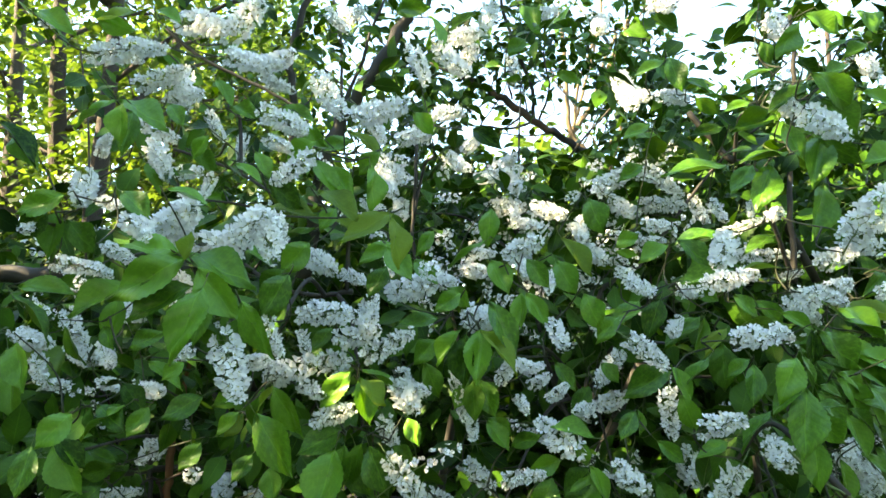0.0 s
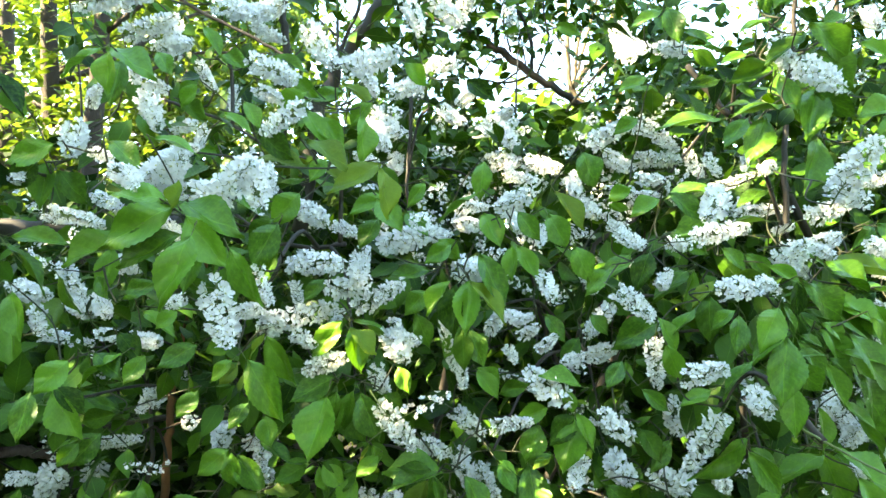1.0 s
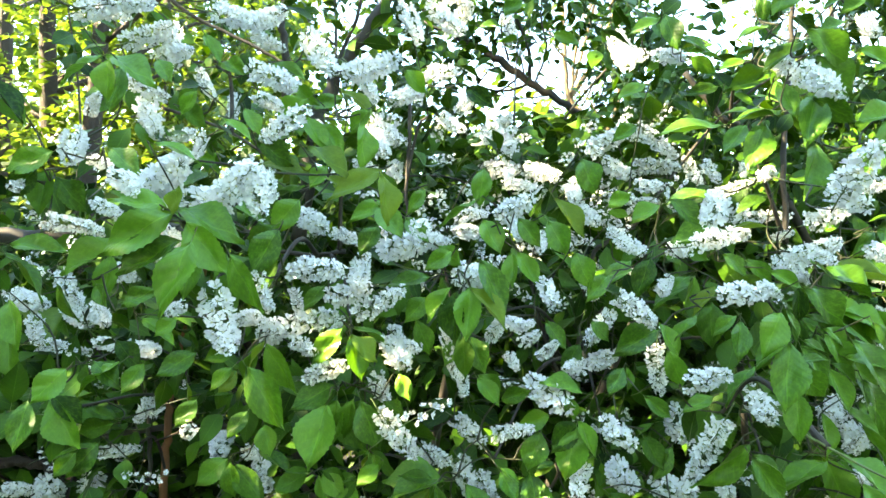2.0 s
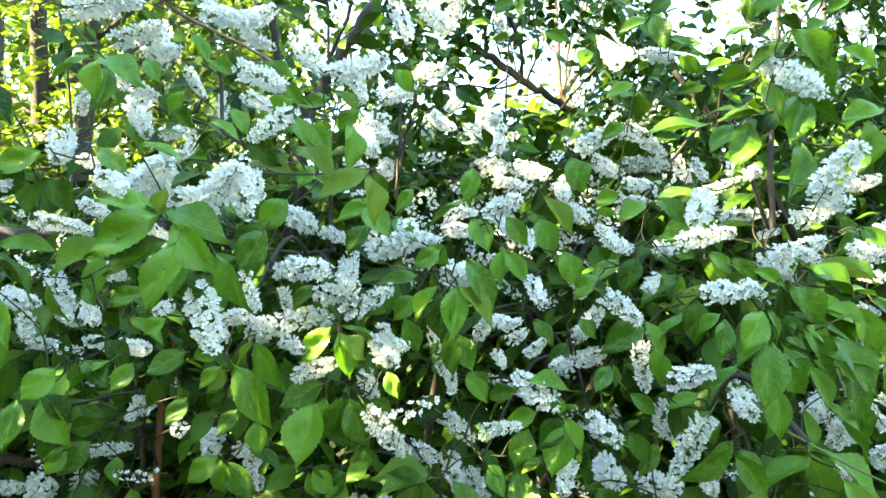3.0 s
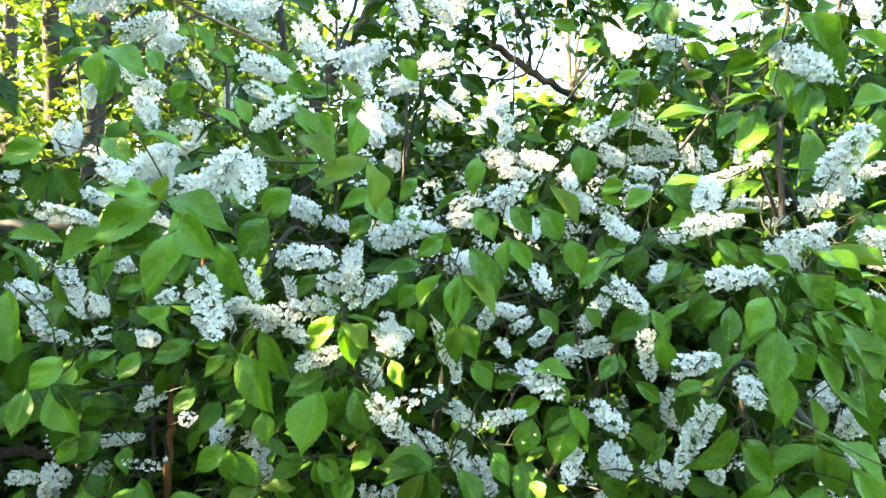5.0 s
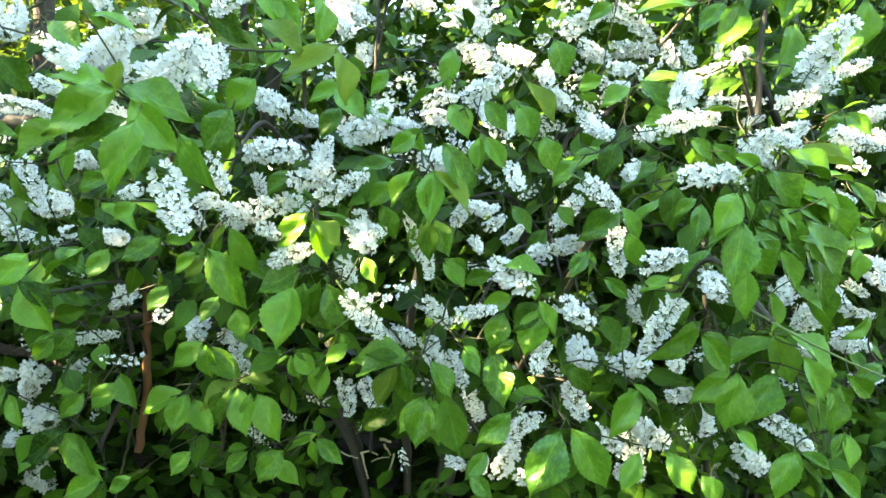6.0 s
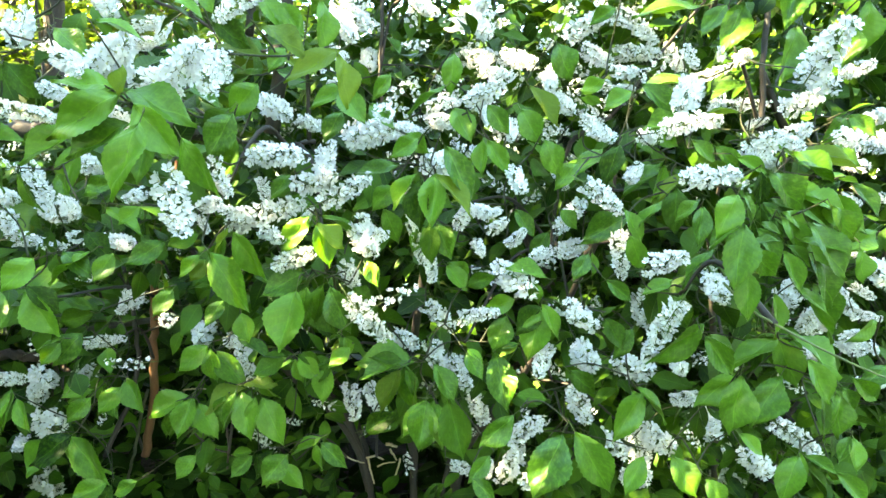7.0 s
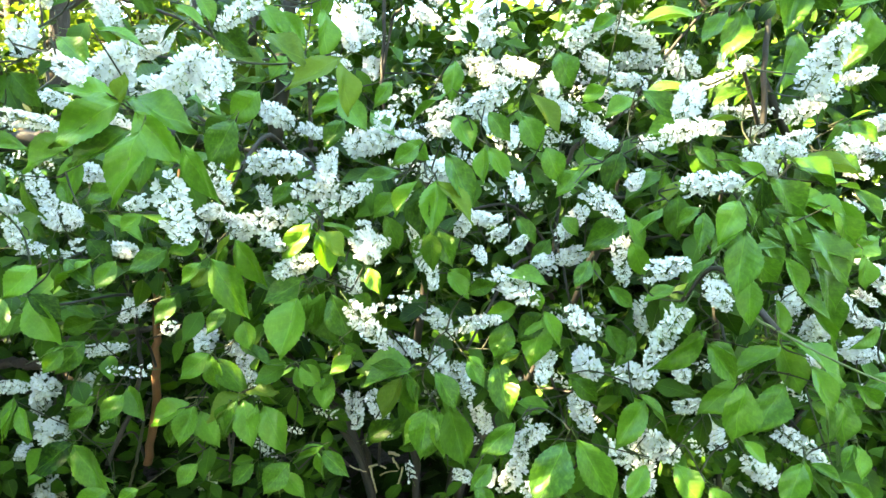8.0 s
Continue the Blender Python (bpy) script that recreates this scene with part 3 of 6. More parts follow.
raceme(b, (-0.390, 1.037, 2.103), (-0.309, 0.960, 2.065), 0.037)
raceme(b, (-0.441, 1.372, 2.226), (-0.340, 1.273, 2.194), 0.047)
raceme(b, (-0.431, 1.380, 2.195), (-0.358, 1.306, 2.154), 0.035)
raceme(b, (-0.651, 1.103, 2.140), (-0.531, 1.098, 2.157), 0.043)
raceme(b, (-0.581, 1.271, 2.278), (-0.453, 1.186, 2.243), 0.057)
raceme(b, (-0.486, 1.271, 2.253), (-0.374, 1.186, 2.263), 0.055)
raceme(b, (-0.456, 1.284, 2.196), (-0.355, 1.218, 2.175), 0.039)
leaf(b, (-0.586, 1.101, 2.179), (-0.679, 1.098, 2.206), 0.042, -55)
leaf(b, (-0.547, 1.100, 2.216), (-0.490, 1.066, 2.178), 0.033, -2)
leaf(b, (-0.513, 0.958, 2.142), (-0.587, 0.950, 2.124), 0.041, 15, "young_lit")
leaf(b, (-0.681, 0.966, 2.147), (-0.613, 0.960, 2.125), 0.033, -15)
finish(b)
b = spray(bush, (-0.466, 1.455, 1.231))
raceme(b, (-0.550, 1.593, 1.274), (-0.537, 1.489, 1.262), 0.054)
raceme(b, (-0.433, 1.499, 1.246), (-0.401, 1.421, 1.211), 0.046)
raceme(b, (-0.480, 1.535, 1.259), (-0.429, 1.470, 1.260), 0.034)
leaf(b, (-0.439, 1.289, 1.306), (-0.499, 1.264, 1.260), 0.050, -9)
leaf(b, (-0.548, 1.456, 1.145), (-0.645, 1.441, 1.108), 0.053, 30)
leaf(b, (-0.503, 1.359, 1.172), (-0.523, 1.317, 1.098), 0.050, -9)
leaf(b, (-0.563, 1.413, 1.133), (-0.575, 1.397, 1.061), 0.034, -9)
leaf(b, (-0.494, 1.373, 1.155), (-0.447, 1.331, 1.092), 0.045, 6)
leaf(b, (-0.591, 1.278, 1.024), (-0.646, 1.269, 0.996), 0.033, -3)
leaf(b, (-0.481, 1.313, 1.062), (-0.518, 1.283, 1.027), 0.037, 0)
finish(b)
b = spray(bush, (-0.412, 1.819, 0.800))
leaf(b, (-0.470, 1.946, 0.795), (-0.487, 1.864, 0.724), 0.068, -0)
finish(b)
b = spray(bush, (-0.298, 1.330, 1.223))
leaf(b, (-0.427, 1.266, 1.307), (-0.419, 1.261, 1.235), 0.034, 6)
leaf(b, (-0.426, 1.296, 1.293), (-0.361, 1.262, 1.228), 0.046, 0)
leaf(b, (-0.364, 1.274, 1.376), (-0.346, 1.252, 1.320), 0.043, 0)
leaf(b, (-0.380, 1.216, 1.414), (-0.413, 1.192, 1.367), 0.037, -9)
leaf(b, (-0.372, 1.268, 1.327), (-0.292, 1.259, 1.286), 0.043, -27)
leaf(b, (-0.337, 1.266, 1.251), (-0.264, 1.235, 1.293), 0.048, -6)
leaf(b, (-0.389, 1.249, 1.209), (-0.388, 1.219, 1.158), 0.030, -6)
leaf(b, (-0.355, 1.227, 1.228), (-0.327, 1.180, 1.149), 0.055, 0)
leaf(b, (-0.312, 1.213, 1.221), (-0.264, 1.166, 1.149), 0.058, 0)
leaf(b, (-0.260, 1.184, 1.307), (-0.314, 1.156, 1.284), 0.041, -3)
leaf(b, (-0.358, 1.260, 1.226), (-0.443, 1.247, 1.190), 0.047, 48, "young_lit")
leaf(b, (-0.352, 1.237, 1.239), (-0.287, 1.229, 1.253), 0.033, -54, "young_lit")
leaf(b, (-0.270, 1.237, 1.096), (-0.317, 1.201, 1.050), 0.050, 0)
leaf(b, (-0.303, 1.314, 1.041), (-0.249, 1.280, 1.001), 0.040, 0)
leaf(b, (-0.171, 1.134, 1.310), (-0.178, 1.099, 1.250), 0.037, 0)
leaf(b, (-0.209, 1.275, 1.115), (-0.276, 1.266, 1.091), 0.035, 24)
leaf(b, (-0.195, 1.185, 1.141), (-0.140, 1.152, 1.106), 0.034, 0)
leaf(b, (-0.358, 1.297, 1.068), (-0.397, 1.268, 1.033), 0.036, 0)
leaf(b, (-0.222, 1.130, 1.323), (-0.179, 1.109, 1.291), 0.036, 0)
leaf(b, (-0.163, 1.130, 1.313), (-0.198, 1.110, 1.281), 0.031, 0)
finish(b)
b = spray(bush, (-0.274, 1.659, 2.434))
raceme(b, (-0.335, 1.761, 2.520), (-0.257, 1.671, 2.505), 0.043)
raceme(b, (-0.347, 1.646, 2.495), (-0.293, 1.610, 2.414), 0.032)
finish(b)
b = spray(bush, (-0.262, 0.724, 1.667))
raceme(b, (-0.404, 0.751, 1.778), (-0.346, 0.708, 1.756), 0.027)
raceme(b, (-0.392, 0.798, 1.769), (-0.305, 0.734, 1.782), 0.041)
raceme(b, (-0.385, 0.828, 1.766), (-0.330, 0.759, 1.797), 0.039)
raceme(b, (-0.331, 0.782, 1.758), (-0.257, 0.720, 1.740), 0.037)
raceme(b, (-0.277, 0.740, 1.750), (-0.209, 0.677, 1.772), 0.038)
raceme(b, (-0.234, 0.717, 1.784), (-0.201, 0.675, 1.728), 0.031)
raceme(b, (-0.375, 0.808, 1.722), (-0.331, 0.784, 1.697), 0.021)
raceme(b, (-0.209, 0.823, 1.670), (-0.135, 0.790, 1.676), 0.033)
raceme(b, (-0.254, 0.677, 1.644), (-0.235, 0.628, 1.585), 0.036)
raceme(b, (-0.236, 0.752, 1.664), (-0.216, 0.732, 1.620), 0.022)
raceme(b, (-0.283, 0.848, 1.605), (-0.243, 0.807, 1.607), 0.022)
raceme(b, (-0.350, 0.830, 1.624), (-0.353, 0.796, 1.614), 0.019)
raceme(b, (-0.239, 0.799, 1.795), (-0.227, 0.790, 1.759), 0.019)
leaf(b, (-0.214, 0.877, 1.768), (-0.247, 0.856, 1.723), 0.037, -15)
leaf(b, (-0.291, 0.833, 1.760), (-0.246, 0.829, 1.733), 0.027, -3)
leaf(b, (-0.304, 0.683, 1.726), (-0.390, 0.673, 1.682), 0.048, -15)
leaf(b, (-0.319, 0.701, 1.734), (-0.383, 0.691, 1.752), 0.035, 12)
leaf(b, (-0.308, 0.691, 1.730), (-0.228, 0.683, 1.713), 0.038, -27)
leaf(b, (-0.299, 0.669, 1.723), (-0.295, 0.664, 1.753), 0.015, -18, "young_lit")
leaf(b, (-0.273, 0.655, 1.694), (-0.296, 0.626, 1.621), 0.048, -18)
leaf(b, (-0.299, 0.693, 1.697), (-0.367, 0.686, 1.661), 0.040, 12)
leaf(b, (-0.290, 0.711, 1.690), (-0.295, 0.690, 1.633), 0.028, -15)
leaf(b, (-0.286, 0.673, 1.716), (-0.244, 0.665, 1.659), 0.035, 24)
leaf(b, (-0.239, 0.673, 1.681), (-0.209, 0.668, 1.620), 0.032, 21)
leaf(b, (-0.212, 0.760, 1.716), (-0.237, 0.738, 1.663), 0.035, -15)
leaf(b, (-0.272, 0.802, 1.573), (-0.306, 0.785, 1.558), 0.025, -15)
leaf(b, (-0.246, 0.762, 1.553), (-0.195, 0.733, 1.490), 0.040, 0)
leaf(b, (-0.092, 0.798, 1.795), (-0.162, 0.791, 1.759), 0.039, -3, "young_lit")
leaf(b, (-0.094, 0.788, 1.788), (-0.071, 0.783, 1.730), 0.032, -42, "young_lit")
leaf(b, (-0.381, 0.885, 1.603), (-0.405, 0.870, 1.580), 0.023, -15)
leaf(b, (-0.459, 0.949, 1.599), (-0.402, 0.937, 1.567), 0.032, -21)
leaf(b, (-0.341, 0.715, 1.808), (-0.290, 0.710, 1.795), 0.024, -21)
leaf(b, (-0.253, 0.903, 1.698), (-0.275, 0.898, 1.634), 0.033, -3)
finish(b)
b = spray(bush, (-0.209, 0.993, 1.889))
raceme(b, (-0.313, 0.966, 1.982), (-0.220, 0.922, 1.942), 0.035)
raceme(b, (-0.322, 1.036, 1.957), (-0.263, 0.982, 1.934), 0.026)
raceme(b, (-0.219, 0.929, 1.907), (-0.264, 0.879, 1.857), 0.032)
raceme(b, (-0.248, 1.077, 2.079), (-0.203, 1.001, 1.991), 0.039)
raceme(b, (-0.173, 0.997, 1.984), (-0.081, 0.921, 1.969), 0.041)
raceme(b, (-0.254, 1.056, 1.767), (-0.189, 0.990, 1.738), 0.038)
raceme(b, (-0.197, 1.055, 1.739), (-0.146, 1.029, 1.723), 0.024)
raceme(b, (-0.276, 1.256, 1.972), (-0.212, 1.215, 1.934), 0.027)
leaf(b, (-0.287, 0.926, 1.825), (-0.213, 0.918, 1.820), 0.035, -30, "young_lit")
leaf(b, (-0.214, 0.915, 1.793), (-0.277, 0.908, 1.775), 0.035, 15)
leaf(b, (-0.187, 0.796, 1.823), (-0.126, 0.790, 1.798), 0.032, -30, "young_lit")
leaf(b, (-0.101, 0.924, 1.774), (-0.151, 0.906, 1.745), 0.029, -24)
leaf(b, (-0.109, 0.908, 1.765), (-0.073, 0.889, 1.720), 0.038, 3)
leaf(b, (-0.113, 0.959, 1.741), (-0.140, 0.941, 1.698), 0.034, -9)
leaf(b, (-0.197, 1.122, 1.997), (-0.135, 1.116, 1.950), 0.036, -21, "young_lit")
leaf(b, (-0.194, 1.118, 1.983), (-0.263, 1.110, 1.965), 0.034, -30)
leaf(b, (-0.138, 0.934, 1.891), (-0.120, 0.929, 1.823), 0.036, -48)
leaf(b, (-0.204, 0.959, 1.894), (-0.162, 0.938, 1.842), 0.035, 6)
leaf(b, (-0.221, 0.942, 1.900), (-0.184, 0.922, 1.847), 0.034, 0)
leaf(b, (-0.323, 1.126, 2.046), (-0.259, 1.121, 2.018), 0.033, 0)
leaf(b, (-0.247, 1.067, 1.966), (-0.303, 1.063, 1.935), 0.031, -6)
leaf(b, (-0.385, 0.963, 2.035), (-0.355, 0.959, 1.987), 0.026, -24)
leaf(b, (-0.364, 0.968, 1.990), (-0.314, 0.963, 1.983), 0.023, -15)
leaf(b, (-0.278, 0.896, 1.852), (-0.226, 0.891, 1.823), 0.029, -12)
leaf(b, (-0.376, 0.858, 1.890), (-0.335, 0.854, 1.869), 0.021, -9)
leaf(b, (-0.346, 0.842, 1.909), (-0.367, 0.839, 1.877), 0.018, -18)
leaf(b, (-0.308, 0.843, 1.870), (-0.268, 0.839, 1.846), 0.022, -6)
leaf(b, (-0.312, 1.129, 2.049), (-0.266, 1.126, 2.022), 0.028, 15)
leaf(b, (-0.296, 0.886, 1.898), (-0.270, 0.883, 1.861), 0.023, -24)
leaf(b, (-0.284, 1.106, 2.000), (-0.235, 1.087, 1.969), 0.028, 9)
leaf(b, (-0.184, 0.912, 1.822), (-0.205, 0.898, 1.787), 0.024, -18)
leaf(b, (-0.136, 1.044, 1.942), (-0.173, 1.040, 1.903), 0.028, -9)
leaf(b, (-0.156, 0.947, 1.794), (-0.194, 0.940, 1.819), 0.023, 0, "young_lit")
leaf(b, (-0.044, 1.003, 1.803), (-0.070, 0.986, 1.763), 0.023, -12)
finish(b)
b = spray(bush, (-0.162, 0.952, 1.525))
raceme(b, (-0.188, 0.993, 1.631), (-0.128, 0.928, 1.643), 0.036)
raceme(b, (-0.142, 1.008, 1.692), (-0.145, 0.944, 1.642), 0.036)
raceme(b, (-0.150, 0.960, 1.605), (-0.070, 0.958, 1.639), 0.034)
raceme(b, (-0.281, 1.008, 1.580), (-0.181, 1.007, 1.603), 0.041)
raceme(b, (-0.312, 1.071, 1.574), (-0.263, 0.992, 1.569), 0.038)
raceme(b, (-0.096, 1.026, 1.571), (-0.077, 0.943, 1.526), 0.045)
raceme(b, (-0.107, 0.996, 1.561), (-0.052, 0.955, 1.555), 0.029)
raceme(b, (-0.221, 0.977, 1.510), (-0.153, 0.952, 1.534), 0.031)
raceme(b, (-0.123, 1.043, 1.506), (-0.107, 0.991, 1.473), 0.030)
raceme(b, (-0.108, 0.952, 1.467), (-0.057, 0.956, 1.393), 0.037)
raceme(b, (-0.248, 1.005, 1.561), (-0.207, 0.960, 1.556), 0.024)
raceme(b, (-0.220, 1.107, 1.552), (-0.181, 1.105, 1.591), 0.020)
raceme(b, (-0.261, 1.052, 1.647), (-0.246, 1.054, 1.592), 0.022)
raceme(b, (-0.316, 1.004, 1.598), (-0.278, 1.005, 1.586), 0.020)
raceme(b, (-0.347, 1.005, 1.587), (-0.329, 1.006, 1.561), 0.016)
leaf(b, (-0.396, 0.999, 1.545), (-0.451, 0.974, 1.512), 0.039, -18)
leaf(b, (-0.336, 1.009, 1.514), (-0.360, 0.993, 1.485), 0.027, -12, "young_lit")
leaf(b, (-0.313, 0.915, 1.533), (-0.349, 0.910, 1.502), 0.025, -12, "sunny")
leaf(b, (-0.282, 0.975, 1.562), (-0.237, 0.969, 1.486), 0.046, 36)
leaf(b, (-0.247, 0.840, 1.577), (-0.271, 0.836, 1.542), 0.022, 15, "young_lit")
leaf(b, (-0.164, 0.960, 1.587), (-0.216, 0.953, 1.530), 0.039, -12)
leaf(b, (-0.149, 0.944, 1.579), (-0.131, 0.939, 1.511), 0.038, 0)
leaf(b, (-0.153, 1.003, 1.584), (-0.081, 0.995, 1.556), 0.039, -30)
leaf(b, (-0.148, 0.928, 1.577), (-0.105, 0.924, 1.547), 0.029, -45, "young_lit")
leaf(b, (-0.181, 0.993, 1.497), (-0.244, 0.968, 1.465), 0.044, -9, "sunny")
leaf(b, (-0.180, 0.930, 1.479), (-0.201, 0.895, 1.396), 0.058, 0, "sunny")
leaf(b, (-0.172, 0.965, 1.480), (-0.182, 0.960, 1.412), 0.037, 9)
leaf(b, (-0.136, 0.966, 1.479), (-0.108, 0.960, 1.404), 0.042, 0)
leaf(b, (-0.164, 1.019, 1.470), (-0.142, 1.013, 1.383), 0.047, 39)
leaf(b, (-0.127, 1.002, 1.391), (-0.145, 0.999, 1.359), 0.017, 30, "young_lit")
leaf(b, (-0.081, 0.971, 1.518), (-0.062, 0.955, 1.480), 0.027, 0)
leaf(b, (-0.103, 0.975, 1.476), (-0.069, 0.960, 1.459), 0.021, 0)
leaf(b, (-0.112, 1.001, 1.376), (-0.143, 0.981, 1.350), 0.027, -3)
leaf(b, (-0.202, 1.011, 1.650), (-0.233, 0.993, 1.614), 0.027, -15)
leaf(b, (-0.057, 1.008, 1.596), (-0.030, 1.003, 1.543), 0.031, 0)
finish(b)
b = spray(bush, (-0.152, 1.815, 0.915))
raceme(b, (-0.240, 1.934, 1.024), (-0.200, 1.872, 0.936), 0.060)
leaf(b, (0.012, 1.966, 0.923), (-0.064, 1.973, 0.828), 0.054, 4)
leaf(b, (0.039, 1.954, 0.918), (-0.014, 1.925, 0.801), 0.063, 0)
finish(b)
b = spray(bush, (-0.135, 1.689, 2.011))
raceme(b, (-0.215, 1.662, 2.091), (-0.139, 1.567, 2.002), 0.057)
raceme(b, (-0.155, 1.830, 2.002), (-0.142, 1.722, 1.924), 0.046)
leaf(b, (-0.103, 1.779, 2.031), (-0.061, 1.728, 1.979), 0.037, -29)
finish(b)
b = spray(bush, (-0.062, 1.346, 1.823))
raceme(b, (-0.158, 1.309, 1.967), (-0.133, 1.212, 1.891), 0.042)
raceme(b, (-0.067, 1.297, 1.740), (-0.001, 1.217, 1.744), 0.037)
raceme(b, (0.014, 1.370, 1.772), (0.059, 1.286, 1.751), 0.035)
raceme(b, (0.008, 1.352, 1.797), (0.078, 1.314, 1.809), 0.030)
raceme(b, (-0.212, 1.442, 1.934), (-0.165, 1.371, 1.896), 0.031)
leaf(b, (0.060, 1.183, 1.871), (0.052, 1.160, 1.801), 0.040, 0)
finish(b)
b = spray(bush, (-0.053, 1.383, 2.101))
raceme(b, (-0.208, 1.287, 2.104), (-0.138, 1.237, 2.024), 0.038)
raceme(b, (-0.130, 1.390, 2.062), (-0.054, 1.307, 2.046), 0.040)
raceme(b, (-0.054, 1.376, 2.117), (0.014, 1.309, 2.109), 0.034)
raceme(b, (-0.113, 1.492, 2.321), (-0.054, 1.420, 2.210), 0.045)
raceme(b, (-0.019, 1.557, 2.071), (0.022, 1.473, 2.008), 0.038)
raceme(b, (0.023, 1.555, 2.085), (0.062, 1.477, 2.090), 0.034)
leaf(b, (0.030, 1.257, 2.048), (0.087, 1.231, 1.999), 0.041, 24)
leaf(b, (-0.086, 1.131, 2.039), (-0.045, 1.129, 2.001), 0.029, 9)
finish(b)
b = spray(bush, (-0.014, 1.612, 2.408))
raceme(b, (-0.040, 1.563, 2.349), (0.015, 1.471, 2.237), 0.054)
raceme(b, (-0.008, 1.648, 2.418), (0.064, 1.548, 2.384), 0.048)
raceme(b, (-0.007, 1.708, 2.348), (0.067, 1.616, 2.373), 0.049)
leaf(b, (0.061, 1.840, 2.596), (-0.007, 1.771, 2.508), 0.061, -0)
leaf(b, (-0.069, 1.588, 2.452), (-0.024, 1.524, 2.345), 0.058, -34)
leaf(b, (-0.156, 1.566, 2.456), (-0.067, 1.498, 2.436), 0.050, 38)
finish(b)
b = spray(bush, (0.062, 1.534, 1.032))
raceme(b, (-0.147, 1.677, 1.089), (-0.115, 1.570, 1.075), 0.056)
raceme(b, (0.125, 1.552, 1.116), (0.152, 1.487, 1.061), 0.050)
raceme(b, (0.186, 1.454, 0.939), (0.215, 1.368, 1.038), 0.051)
raceme(b, (0.067, 1.615, 0.899), (0.126, 1.569, 0.902), 0.036)
raceme(b, (0.148, 1.429, 0.959), (0.151, 1.386, 1.019), 0.027)
finish(b)
b = spray(bush, (0.073, 1.010, 1.640))
raceme(b, (-0.112, 1.067, 1.707), (-0.049, 0.976, 1.720), 0.047)
raceme(b, (0.086, 1.130, 1.774), (0.124, 1.051, 1.790), 0.041)
raceme(b, (0.117, 1.228, 1.781), (0.126, 1.163, 1.748), 0.026)
raceme(b, (0.164, 1.188, 1.750), (0.164, 1.132, 1.708), 0.025)
raceme(b, (0.159, 1.088, 1.657), (0.167, 1.029, 1.620), 0.032)
raceme(b, (0.087, 1.036, 1.594), (0.109, 0.983, 1.587), 0.027)
raceme(b, (0.012, 1.035, 1.670), (0.044, 0.946, 1.656), 0.042)
raceme(b, (0.060, 1.012, 1.569), (0.074, 0.960, 1.599), 0.026)
raceme(b, (-0.012, 0.956, 1.599), (-0.003, 0.960, 1.514), 0.020)
raceme(b, (0.113, 1.054, 1.557), (0.141, 1.017, 1.573), 0.022)
raceme(b, (0.153, 1.105, 1.531), (0.178, 1.067, 1.555), 0.023)
raceme(b, (0.086, 1.003, 1.545), (0.102, 0.971, 1.528), 0.019)
raceme(b, (0.106, 1.029, 1.581), (0.130, 1.000, 1.597), 0.018)
leaf(b, (-0.036, 1.046, 1.665), (-0.111, 1.037, 1.652), 0.037, 3)
leaf(b, (0.025, 0.917, 1.650), (0.017, 0.889, 1.573), 0.039, 0)
leaf(b, (0.005, 0.916, 1.643), (0.000, 0.911, 1.567), 0.039, 27)
leaf(b, (0.025, 0.906, 1.647), (0.078, 0.900, 1.588), 0.042, -36, "young_lit")
leaf(b, (0.038, 0.925, 1.688), (0.083, 0.918, 1.609), 0.045, 3)
leaf(b, (-0.002, 0.982, 1.704), (-0.043, 0.963, 1.674), 0.030, -12)
leaf(b, (0.015, 0.947, 1.576), (0.018, 0.926, 1.520), 0.032, 0)
leaf(b, (0.026, 0.957, 1.575), (0.048, 0.936, 1.524), 0.034, 0)
leaf(b, (0.009, 0.961, 1.571), (-0.012, 0.952, 1.532), 0.025, 0)
leaf(b, (0.190, 1.237, 1.778), (0.225, 1.211, 1.712), 0.051, 12)
leaf(b, (0.041, 1.078, 1.795), (-0.025, 1.071, 1.759), 0.039, 18)
leaf(b, (0.059, 1.177, 1.772), (0.091, 1.152, 1.709), 0.049, 3)
leaf(b, (0.116, 1.119, 1.710), (0.152, 1.096, 1.650), 0.035, 9)
leaf(b, (-0.039, 1.000, 1.632), (-0.073, 0.982, 1.597), 0.032, -6)
leaf(b, (-0.072, 0.956, 1.752), (-0.037, 0.938, 1.717), 0.029, 9)
leaf(b, (-0.022, 1.007, 1.713), (0.014, 0.991, 1.685), 0.027, 12)
leaf(b, (0.110, 1.055, 1.763), (0.145, 1.039, 1.715), 0.033, 15)
leaf(b, (0.205, 1.061, 1.707), (0.228, 1.039, 1.650), 0.038, 9)
leaf(b, (0.164, 1.112, 1.591), (0.201, 1.100, 1.543), 0.032, 9)
finish(b)
b = spray(bush, (0.081, 1.041, 1.377))
raceme(b, (-0.062, 1.158, 1.360), (-0.005, 1.103, 1.359), 0.036)
raceme(b, (0.005, 1.132, 1.422), (0.056, 1.088, 1.393), 0.035)
raceme(b, (0.057, 0.973, 1.426), (0.121, 0.972, 1.441), 0.026)
raceme(b, (0.121, 1.032, 1.496), (0.163, 0.944, 1.479), 0.048)
raceme(b, (0.016, 1.284, 1.313), (0.043, 1.214, 1.275), 0.044)
raceme(b, (0.061, 1.331, 1.266), (0.087, 1.267, 1.224), 0.043)
raceme(b, (0.202, 0.998, 1.373), (0.175, 0.944, 1.349), 0.032)
raceme(b, (0.015, 1.040, 1.521), (0.023, 1.015, 1.479), 0.024)
leaf(b, (0.150, 0.997, 1.453), (0.098, 0.977, 1.438), 0.031, 0)
leaf(b, (0.138, 1.006, 1.425), (0.116, 0.984, 1.372), 0.041, 0)
leaf(b, (0.193, 0.984, 1.444), (0.147, 0.962, 1.408), 0.037, 0)
